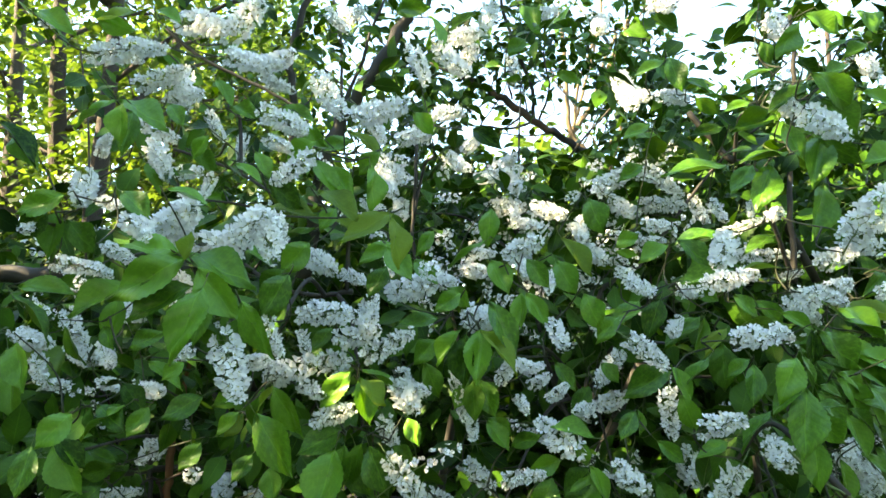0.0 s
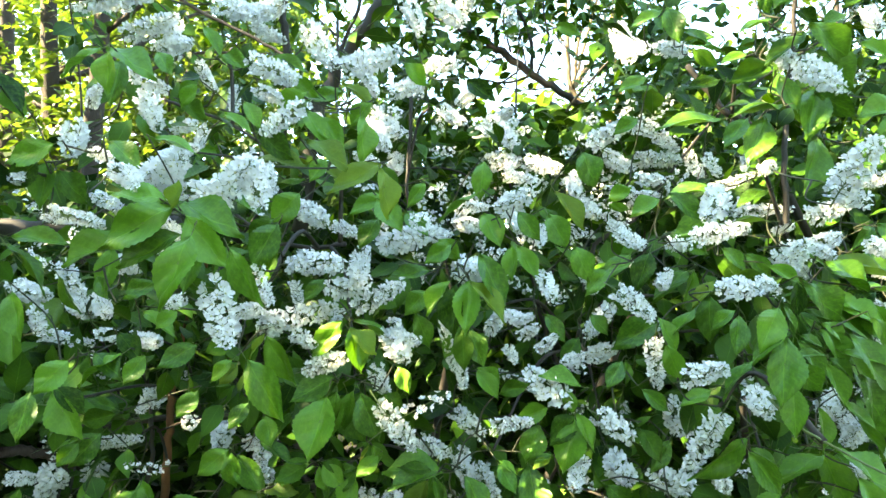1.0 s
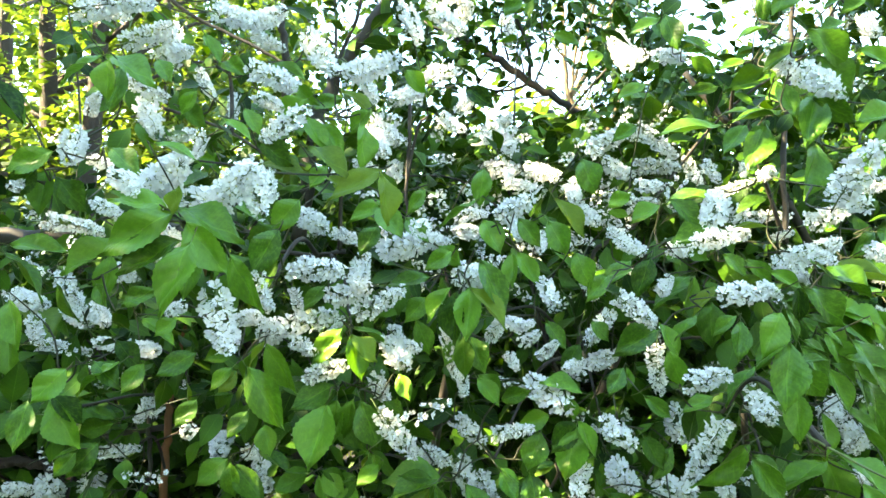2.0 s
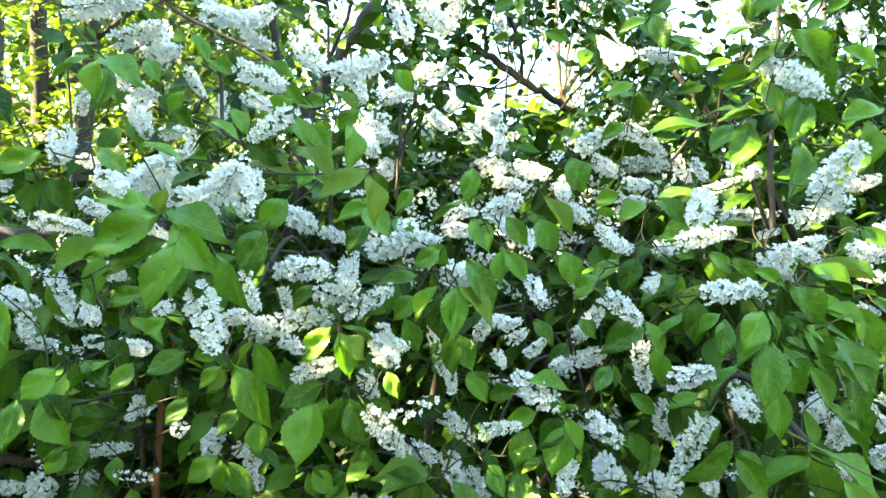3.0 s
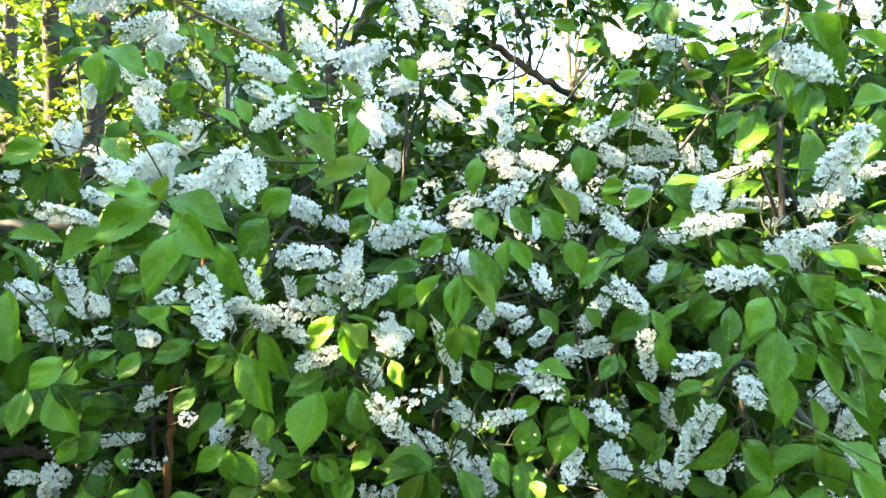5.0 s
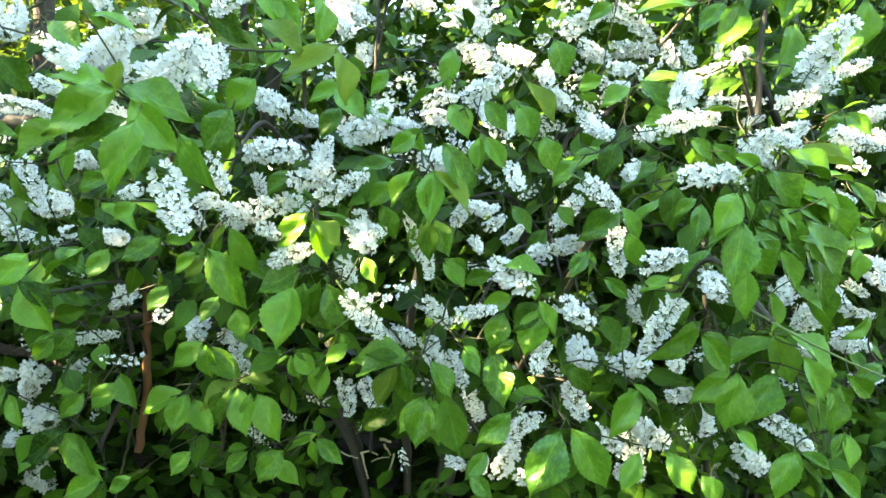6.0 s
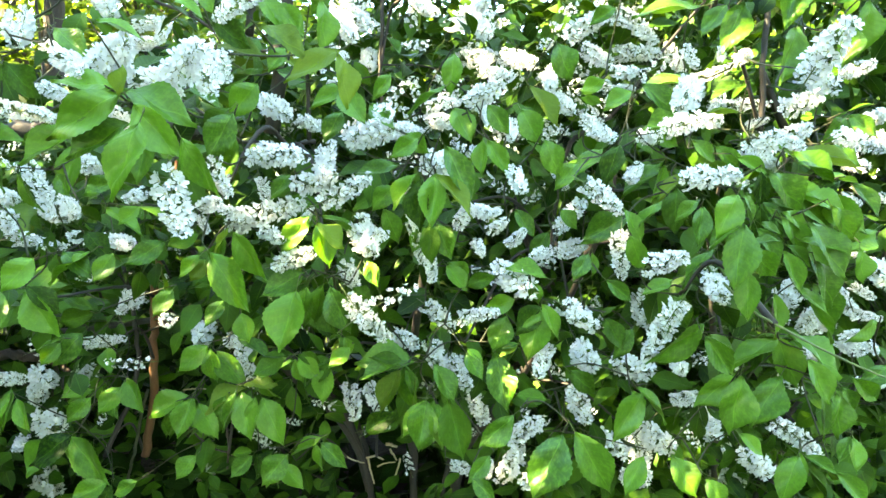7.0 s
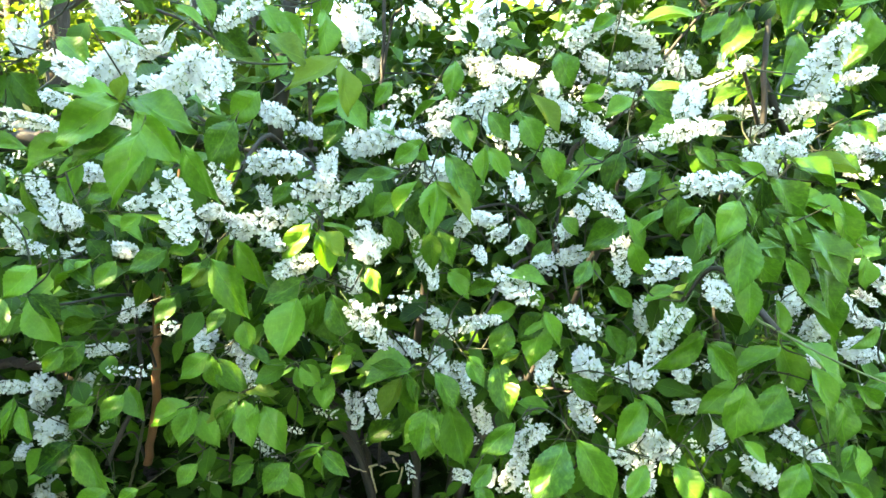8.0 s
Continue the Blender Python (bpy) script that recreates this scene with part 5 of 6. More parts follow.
raceme(b, (0.598, 1.024, 1.633), (0.606, 0.991, 1.613), 0.023)
raceme(b, (0.634, 1.252, 1.748), (0.654, 1.216, 1.759), 0.020)
raceme(b, (0.667, 1.013, 1.713), (0.674, 0.964, 1.700), 0.032)
raceme(b, (0.791, 1.205, 1.712), (0.879, 1.202, 1.708), 0.030)
raceme(b, (0.862, 1.233, 1.761), (0.872, 1.184, 1.771), 0.034)
raceme(b, (0.591, 1.130, 1.717), (0.602, 1.089, 1.705), 0.026)
raceme(b, (0.598, 1.124, 1.683), (0.613, 1.086, 1.667), 0.026)
leaf(b, (0.523, 0.896, 1.618), (0.610, 0.885, 1.554), 0.057, -12)
leaf(b, (0.624, 1.050, 1.687), (0.727, 1.038, 1.657), 0.052, -24, "young_lit")
leaf(b, (0.610, 0.920, 1.638), (0.556, 0.915, 1.608), 0.033, 30)
leaf(b, (0.666, 1.150, 1.911), (0.625, 1.116, 1.806), 0.063, -18)
leaf(b, (0.751, 1.092, 1.941), (0.756, 1.086, 1.853), 0.045, -9, "sunny")
leaf(b, (0.714, 1.061, 1.891), (0.688, 1.042, 1.831), 0.038, 9)
leaf(b, (0.540, 1.073, 1.752), (0.466, 1.064, 1.756), 0.035, 36, "young_lit")
leaf(b, (0.566, 1.134, 1.816), (0.506, 1.128, 1.793), 0.034, 21)
leaf(b, (0.719, 1.083, 1.747), (0.673, 1.064, 1.705), 0.030, 0)
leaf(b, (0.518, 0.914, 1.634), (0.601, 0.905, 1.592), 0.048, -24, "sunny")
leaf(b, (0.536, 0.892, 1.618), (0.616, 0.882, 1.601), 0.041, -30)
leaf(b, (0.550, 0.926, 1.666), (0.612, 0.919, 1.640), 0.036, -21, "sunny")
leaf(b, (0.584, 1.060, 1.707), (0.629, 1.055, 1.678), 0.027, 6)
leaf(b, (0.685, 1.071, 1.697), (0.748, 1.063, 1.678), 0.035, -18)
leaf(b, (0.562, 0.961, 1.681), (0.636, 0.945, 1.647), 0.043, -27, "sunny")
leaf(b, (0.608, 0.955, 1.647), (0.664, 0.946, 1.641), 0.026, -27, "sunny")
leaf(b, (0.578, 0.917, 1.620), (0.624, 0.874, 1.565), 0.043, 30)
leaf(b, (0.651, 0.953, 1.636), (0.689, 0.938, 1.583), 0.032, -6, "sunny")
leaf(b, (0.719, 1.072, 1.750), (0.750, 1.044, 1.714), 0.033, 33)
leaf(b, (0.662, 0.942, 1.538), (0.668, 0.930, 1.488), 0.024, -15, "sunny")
leaf(b, (0.724, 1.000, 1.563), (0.675, 0.978, 1.529), 0.031, -27)
finish(b)
b = spray(right_bush, (0.846, 1.237, 1.132))
raceme(b, (0.746, 1.309, 1.133), (0.863, 1.312, 1.066), 0.048)
raceme(b, (0.893, 1.309, 1.300), (0.904, 1.256, 1.291), 0.038)
raceme(b, (0.876, 1.226, 1.241), (0.882, 1.179, 1.257), 0.031)
raceme(b, (0.882, 1.227, 1.324), (0.888, 1.196, 1.311), 0.022)
raceme(b, (0.893, 1.225, 1.239), (0.901, 1.184, 1.261), 0.029)
finish(b)
b = spray(bush, (0.875, 1.305, 1.501))
raceme(b, (0.901, 1.352, 1.517), (0.898, 1.293, 1.489), 0.040)
raceme(b, (0.788, 1.237, 1.600), (0.854, 1.238, 1.584), 0.022)
raceme(b, (0.907, 1.275, 1.732), (0.916, 1.232, 1.712), 0.029)
raceme(b, (0.900, 1.251, 1.614), (0.927, 1.232, 1.601), 0.022)
raceme(b, (0.788, 1.195, 1.616), (0.827, 1.192, 1.599), 0.021)
raceme(b, (0.841, 1.260, 1.513), (0.832, 1.205, 1.503), 0.031)
raceme(b, (0.878, 1.221, 1.475), (0.860, 1.133, 1.451), 0.051)
raceme(b, (0.735, 1.140, 1.452), (0.765, 1.115, 1.438), 0.027)
raceme(b, (0.845, 1.225, 1.438), (0.894, 1.221, 1.412), 0.022)
raceme(b, (0.890, 1.267, 1.373), (0.935, 1.265, 1.357), 0.023)
raceme(b, (0.776, 1.143, 1.341), (0.779, 1.093, 1.376), 0.035)
finish(b)
b = spray(bush, (0.878, 2.670, 1.707))
leaf(b, (1.063, 2.712, 1.699), (0.939, 2.629, 1.636), 0.071, -49, "young_lit")
leaf(b, (0.767, 2.716, 1.814), (0.744, 2.624, 1.678), 0.083, -0)
finish(b)
b = spray(bush, (0.980, 1.498, 2.330))
raceme(b, (1.026, 1.540, 2.322), (0.982, 1.456, 2.242), 0.043)
leaf(b, (1.011, 1.524, 2.439), (1.019, 1.456, 2.376), 0.050, -0)
finish(b)
b = spray(bush, (1.001, 1.540, 1.311))
raceme(b, (1.038, 1.646, 1.298), (0.967, 1.548, 1.276), 0.056)
raceme(b, (1.000, 1.498, 1.363), (1.022, 1.448, 1.332), 0.041)
raceme(b, (0.992, 1.591, 1.302), (0.984, 1.511, 1.292), 0.049)
finish(b)
b = spray(bush, (1.081, 2.230, 0.617))
raceme(b, (1.062, 2.265, 0.579), (1.178, 2.268, 0.506), 0.071)
raceme(b, (1.021, 2.238, 0.679), (1.064, 2.149, 0.706), 0.076)
finish(b)
b = spray(bush, (1.104, 2.554, 0.503))
raceme(b, (1.091, 2.595, 0.519), (1.117, 2.514, 0.487), 0.066)
finish(b)

def second_leaves(seed):
    """Narrower leaves that share a node with the outer ones and droop beside them, clear of the blossom."""
    rng = random.Random(seed)
    blossom = []
    for o in [o for o in scene.objects if o.name.startswith("raceme")]:
        m = o.matrix_basis
        for k in (0.2, 1.0, 1.8):
            p = m @ Vector((0, 0, k))
            blossom.append((p.x / p.y, p.z / p.y - 1.65 / p.y, 0.55 * m.to_scale().x / p.y))
    blossom = np.array(blossom)
    for o in [o for o in scene.objects if o.name.startswith("leaf")]:
        m = o.matrix_basis
        root, length, width = m @ Vector((-0.2, 0, 0.05)), m.to_scale().x, m.to_scale().y
        if root.z > 1.8 or rng.random() > 0.6:
            continue
        for side in rng.sample((-1, 1), rng.choice((1, 1, 2))):
            d = Matrix.Rotation(side * radians(rng.uniform(30, 60)), 3, "Y") @ m.to_3x3().col[0].normalized()
            d = (d + Vector((0, rng.uniform(0.05, 0.35), -rng.uniform(0.1, 0.4)))).normalized()
            size = length * rng.uniform(0.65, 0.95)
            base = root + d * 0.2 * size
            spots = [base + d * size * k for k in (0.2, 0.55, 0.95)]
            flat = [(p.x / p.y, (p.z - 1.65) / p.y) for p in spots]
            if hollow(*spots[1]) or any(np.any((blossom[:, 0] - a) ** 2 + (blossom[:, 1] - c) ** 2 < (blossom[:, 2] + 0.3 * width / root.y) ** 2) for a, c in flat):
                continue
            new_leaf = part("leaf", rng.choice(LIT_LEAVES if rng.random() < 0.55 else LEAVES), o.parent)
            new_leaf.matrix_basis = placed(base, base + d * size, size * rng.uniform(0.38, 0.5), side * rng.uniform(5, 35), (0, -0.88, 0.47))


# ---- the mass of leaves and blossom behind the sprays ----
SMALL = [leaf_template(7, 1, c, 0.5, 0.02, t, True, False) for c, t in ((0.18, 0.1), (0.35, -0.25), (0.1, 0.25))]
BROAD = leaf_template(3, 1, 0.2, 0.4, 0.0, 0.0, False, False)
SMALL_RACEMES = [(a, raceme_template(50 + k, 20, a, False)) for k, a in enumerate((2.2, 2.8, 3.3))]


def leaf_matrix(rng, at, length, face=(0, -0.6, 0.8)):
    a = rng.uniform(0, 2 * math.pi)
    d = Vector((math.cos(a), math.sin(a) * 0.8 - 0.25, rng.uniform(-0.9, 0.25))).normalized()
    f = Vector((face[0] + rng.gauss(0, 0.4), face[1] + rng.gauss(0, 0.4), face[2] + rng.gauss(0, 0.3)))
    return np.array(placed(at, Vector(at) + d * length, length * rng.uniform(0.42, 0.56), rng.gauss(0, 20), f))


def raceme_matrix(rng, at, width, aspect):
    a = rng.uniform(0, 2 * math.pi)
    d = Vector((math.cos(a), math.sin(a) - 0.3, rng.uniform(-0.9, 0.7))).normalized()
    q = Vector((0, 0, 1)).rotation_difference(d).to_matrix().to_4x4()
    return np.array(Matrix.Translation(at) @ q @ Matrix.Diagonal((width, width, width, 1)))


CROWN = ((-1.8, 2.0), (-0.5, 2.0), (-0.42, 2.15), (-0.25, 2.25), (-0.2, 2.6), (0.02, 2.6), (0.06, 2.24), (0.47, 2.24), (0.52, 2.65), (0.62, 2.6), (0.66, 2.45), (0.74, 2.45), (0.8, 2.65), (2.4, 2.7))


def crown_top(x, y):
    return float(np.interp(x * 1.8 / y, [c[0] for c in CROWN], [c[1] for c in CROWN])) + 0.08 * noise.noise((x * 3, y * 3, 0))


def open_sky(x, y, z):
    """The gaps in the crowns through which the sky shows: side, height range as slopes from the path."""
    u, v = x / y, (z - 1.65) / y + 0.02 * noise.noise((x * 5, y * 2, z * 5))
    return (0.37 < u < 0.5 and v > 0.395) or (0.535 < u < 0.62 and 0.42 < v < 0.5) or (-0.23 < u < -0.12 and 0.34 < v < 0.46) or (0.06 < u < 0.23 and 0.275 < v < 0.40)


SPIKES = np.array([o.matrix_basis @ Vector((0, 0, 1.2)) for o in scene.objects if o.name.startswith("raceme")]
                  + [o.matrix_basis @ Vector((0.5, 0, 0)) for o in scene.objects if o.name.startswith("leaf")])


# places on the front of the bushes that the sun reaches through the crowns, with the width of the gap
SUNNY = [(Vector(p), r) for p, r in (((-0.22, 0.95, 1.60), 0.06), ((0.37, 0.72, 1.53), 0.05), ((-0.34, 0.9, 1.49), 0.035))]


def in_sunbeam(p):
    for at, r in SUNNY:
        d = Vector(p) - at
        s = d.dot(SUN)
        if s > 0.12 and (d - SUN * s).length < r:
            return True
    return False


def hollow(x, y, z):
    """The dark hollows between the boughs and low down between the stems."""
    u, v = x / y, (z - 1.65) / y
    if -0.14 < u < -0.03 and -0.5 < v < -0.39:
        return True
    u, v = u + 0.02 * noise.noise((x * 9, y * 3, z * 9)), v + 0.02 * noise.noise((x * 9, y * 3, z * 9 + 7))
    return y < 2.2 and ((-0.48 < u < -0.39 and -0.35 < v < -0.16) or (u < -0.62 and -0.34 < v < -0.2)) or \
        y < 1.9 and ((0.065 < u < 0.2 and -0.14 < v < -0.05) or (-0.075 < u < 0.0 and -0.25 < v < -0.08) or (-0.33 < u < -0.27 and -0.3 < v < -0.2))


second_leaves(31)


def mass(owner, cx, cy, rx, ry, leaves, spikes, seed):
    rng = random.Random(seed)
    x0, x1, y0, y1 = cx - rx, cx + rx, cy - ry, cy + ry

    def outside(c):
        swell = 0.82 + 0.18 * math.sin(math.pi * min(1.0, max(0.0, c[2] / 2.1))) + 0.16 * noise.noise((c[0] * 1.7, c[1] * 1.7, c[2] * 1.7))
        return ((c[0] - cx) / rx) ** 2 + ((c[1] - cy) / ry) ** 2 > swell ** 2

    lm, rm = [[] for _ in SMALL], [[] for _ in SMALL_RACEMES]

    def tuft(c, count, low=0.055, high=0.098):
        """The drooping leaves round the end of one shoot; few grow in the deep shade low down."""
        if ((-1.9 < c[0] < -0.35 and c[2] < 1.25) or (-0.65 < c[0] < 0.35 and c[2] < 0.95)) and rng.random() < 0.6:
            return
        axis = Vector((rng.gauss(0, 0.6), -0.5 + rng.gauss(0, 0.5), 0.45 + rng.gauss(0, 0.4))).normalized()
        a = axis.orthogonal().normalized()
        e = axis.cross(a)
        big = rng.uniform(low, high)
        turn = rng.uniform(0, 6.28)
        for k in range(count):
            th = turn + 2.4 * k
            out = a * math.cos(th) + e * math.sin(th)
            d = (out + axis * rng.uniform(0.1, 0.7) + Vector((0, 0, -rng.uniform(0.2, 0.8)))).normalized()
            size = big * rng.uniform(0.7, 1.1)
            at = Vector(c) - axis * 0.012 * k + d * 0.2 * size
            if hollow(*at) or in_sunbeam(at + d * size * 0.5):
                continue
            if open_sky(*(at + d * size * 0.5)) and rng.random() < 0.84:
                continue
            # the spikes and outer leaves stand out beyond the rest
            gap = SPIKES - np.array(at + d * size * 0.5)
            if np.any((gap[:, 1] > -0.02) & (gap[:, 1] < 0.35) & (gap[:, 0] ** 2 + gap[:, 2] ** 2 < 0.075 ** 2)):
                continue
            face = Vector((0, 0, 0.8)) + axis * 0.8 + Vector((rng.gauss(0, 0.25), rng.gauss(0, 0.25), 0))
            lm[rng.randrange(len(SMALL))].append(np.array(placed(at, at + d * size, size * rng.uniform(0.46, 0.58), rng.gauss(0, 16), face)))

    def spike(c):
        k = rng.randrange(3)
        rm[k].append(raceme_matrix(rng, c, rng.uniform(0.026, 0.036), SMALL_RACEMES[k][0]))

    # shoots round each flowering branch
    for who, c in CENTRES:
        if who is not owner:
            continue
        thin = 0.5 if c[2] > 2.0 and owner is bush else 0.7 if c[2] > 1.8 and owner is bush else 0.35 if c[0] < -0.5 and c[2] < 1.28 else 1.0
        for k in range(int(9 * thin)):
            at = (c[0] + rng.gauss(0, 0.13), c[1] + 0.12 + abs(rng.gauss(0, 0.12)), c[2] + rng.gauss(0, 0.12))
            tuft(at, rng.randint(4, 7), 0.065, 0.1)
        for k in range(0 if thin < 0.2 else 1 if thin < 1 else 2):
            spike((c[0] + rng.gauss(0, 0.15), c[1] + 0.12 + abs(rng.gauss(0, 0.12)), c[2] + rng.gauss(0, 0.13)))
    got = 0
    while got < leaves:
        c = (rng.uniform(x0, x1), rng.uniform(y0, y1), rng.uniform(0.15, 2.6))
        top = crown_top(c[0], c[1])
        if outside(c) or c[2] > top or rng.random() < max(0.0, (c[2] - 2.08) * (1.0 if c[0] < 0.6 else 0.1)):
            continue
        if -1.9 < c[0] < -0.35 and c[2] < 1.32 and c[1] < 3.4 and rng.random() > 0.16:
            continue
        # gaps between the boughs
        if c[0] < -0.56 * c[1] and 0.02 < (c[2] - 1.65) / c[1] < 0.12 and c[1] < 2.5 or c[0] < -0.48 * c[1] and (c[2] - 1.65) / c[1] > 0.12 and rng.random() < 0.75:
            continue
        if noise.noise((c[0] * 4.5, c[1] * 1.2, c[2] * 4.5)) < (0.02 if c[1] < 2.3 else -0.1):
            continue
        if abs(c[0] + 0.1) < 0.45 and c[2] < 0.95 + 0.2 * noise.noise((c[0] * 4, c[1] * 2, 5)):
            continue
        if c[1] < 1.85 + 0.3 * noise.noise((c[0] * 2, 0, c[2] * 2)) + 0.4 * max(0.0, 1.0 - c[2]) - (0.7 if c[0] > 0.35 else 0.15) * max(0.0, min(1.0, (c[2] - 1.75) / 0.2)):
            continue
        n = rng.randint(4, 7)
        tuft(c, n)
        got += n
    got = 0
    while owner is right_bush and got < 5600:
        c = (rng.uniform(x0, x1), rng.uniform(1.3, 2.8), rng.uniform(1.9, 2.75))
        if c[0] < 0.3 * c[1] or outside(c) or noise.noise((c[0] * 3, c[1] * 3, c[2] * 3 + 4)) < -0.2:
            continue
        tuft(c, 6, 0.042, 0.07)
        got += 6
    got = 0
    while owner is bush and got < 3000:
        c = (rng.uniform(-0.9, 0.9), rng.uniform(1.6, 2.7), rng.uniform(1.95, 3.0))
        if c[0] < -0.45 * c[1] or outside(c) or noise.noise((c[0] * 3, c[1] * 3, c[2] * 3 + 9)) < -0.15:
            continue
        tuft(c, 6, 0.042, 0.07)
        got += 6
    # small-leaved shoots in the upper middle
    for k in range(80 if owner is right_bush else 0):
        y = rng.uniform(1.3, 1.9)
        tuft((y * rng.uniform(0.02, 0.55), y, 1.65 + y * rng.uniform(-0.03, 0.26)), rng.randint(4, 6), 0.038, 0.062)
    # an overhanging bough that keeps the light from the stems below
    for k in range(60 if owner is bush else 0):
        tuft((rng.uniform(-1.25, -0.3), rng.uniform(1.3, 1.85), 1.28 + 0.12 * rng.random() + 0.12 * noise.noise((k, 0, 0))), rng.randint(5, 8), 0.06, 0.1)
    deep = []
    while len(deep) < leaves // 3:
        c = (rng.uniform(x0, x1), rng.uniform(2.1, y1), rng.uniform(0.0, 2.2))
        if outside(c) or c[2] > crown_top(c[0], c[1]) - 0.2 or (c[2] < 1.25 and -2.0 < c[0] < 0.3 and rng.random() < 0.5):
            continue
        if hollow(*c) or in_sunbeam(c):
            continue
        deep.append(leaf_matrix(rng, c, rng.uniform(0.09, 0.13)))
    # inner leaves carry their shade in the darkened leaf colour
    part("inner_foliage", scatter("inner_foliage", [(BROAD, deep)], [SHADE_LEAF]), owner, "inner leaves, shade put into their dark green", "stuff")
    got = 0
    while got < spikes:
        c = (rng.uniform(x0, x1), rng.uniform(y0, y1 - 0.5), rng.uniform(0.7, 2.5))
        if outside(c) or c[2] > crown_top(c[0], c[1]) or c[1] < 1.3 or (c[0] < -0.3 and c[2] < 1.25) or rng.random() > 0.3 + 0.5 * c[2] / 2:
            continue
        spike(c)
        got += 1
    # thin spikes among the small-leaved shoots
    for k in range(55 if owner is bush else 0):
        y = rng.uniform(1.35, 1.7)
        spike((y * rng.uniform(-0.12, 0.36), y, 1.65 + y * rng.uniform(0.0, 0.26)))
    # the mass behind the sprays uses the same shade-darkened tone
    part("foliage", scatter("foliage", list(zip(SMALL, lm)), [SHADE_LEAF, STALK]), owner, "dense fresh green leaves in the shade-darkened tone", "stuff")
    part("blossom", scatter("blossom", list(zip([t for _, t in SMALL_RACEMES], rm)), [PETAL, CENTRE, STALK]), owner, "small white blossom spikes", "stuff")


mass(bush, -0.65, 2.45, 1.95, 1.5, 15000, 120, 11)
mass(right_bush, 1.55, 2.35, 1.35, 1.4, 11000, 50, 12)


# ---- dark leaves added behind, standing in for the bushes' inner shade ----
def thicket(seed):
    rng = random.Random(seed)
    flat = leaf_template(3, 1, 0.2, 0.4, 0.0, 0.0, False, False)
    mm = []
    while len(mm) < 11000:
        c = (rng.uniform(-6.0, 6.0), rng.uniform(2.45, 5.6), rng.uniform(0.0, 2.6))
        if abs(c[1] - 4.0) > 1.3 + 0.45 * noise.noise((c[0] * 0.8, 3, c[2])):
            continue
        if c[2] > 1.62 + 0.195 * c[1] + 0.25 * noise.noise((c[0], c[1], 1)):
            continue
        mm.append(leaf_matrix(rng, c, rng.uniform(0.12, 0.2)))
    # more of the darkened leaves low down, so the ground gaps look shaded
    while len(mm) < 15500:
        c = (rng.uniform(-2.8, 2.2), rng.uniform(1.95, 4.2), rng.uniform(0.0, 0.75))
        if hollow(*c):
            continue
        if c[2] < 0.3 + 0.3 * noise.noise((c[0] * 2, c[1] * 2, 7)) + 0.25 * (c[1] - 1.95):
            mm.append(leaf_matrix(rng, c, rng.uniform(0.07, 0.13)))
    tagged(new("thicket", scatter("thicket", [(flat, mm)], [SHADE_FILL])), "added dark green leaves behind the flowering bushes, standing in for deep shade", "undergrowth", "", "stuff")


thicket(31)


def side_shrub(seed):
    """A shrub added past the flowering bushes, mostly out of view, to block side light."""
    rng = random.Random(seed)
    s = thing("shrub", "plain green leafy shrub added beside the flowering bushes to block side light", "shrub", "", (-3.45, 1.4, 0))
    for k in range(7):
        a = k * 0.9
        b = Build()
        tube(b, smooth_line([(0.1 * math.cos(a), 0.1 * math.sin(a), -0.1), (0.3 * math.cos(a), 0.3 * math.sin(a), 0.7), (0.7 * math.cos(a), 0.7 * math.sin(a), 1.5)]), 0.02, 0.008, 6, 0, 0.06)
        part("stem", b.mesh("stem", [TWIG]), s)
    mm = [[] for _ in SMALL]
    while sum(map(len, mm)) < 22000:
        c = (rng.uniform(-1.4, 1.7), rng.uniform(-2.3, 2.3), rng.uniform(0.0, 3.5))
        swell = 1 + 0.2 * noise.noise((c[0] * 2, c[1] * 2, c[2] * 2))
        if (c[0] / (1.2 if c[0] < 0 else 1.5)) ** 2 + (c[1] / 2.0) ** 2 + ((c[2] - 0.9) / 2.35) ** 2 > swell:
            continue
        if in_sunbeam((c[0] - 3.45, c[1] + 1.4, c[2])):
            continue
        mm[rng.randrange(3)].append(leaf_matrix(rng, c, rng.uniform(0.07, 0.11)))
    part("foliage", scatter("foliage", list(zip(SMALL, mm)), [SHADE_LEAF, STALK]), s, "", "stuff")


side_shrub(41)


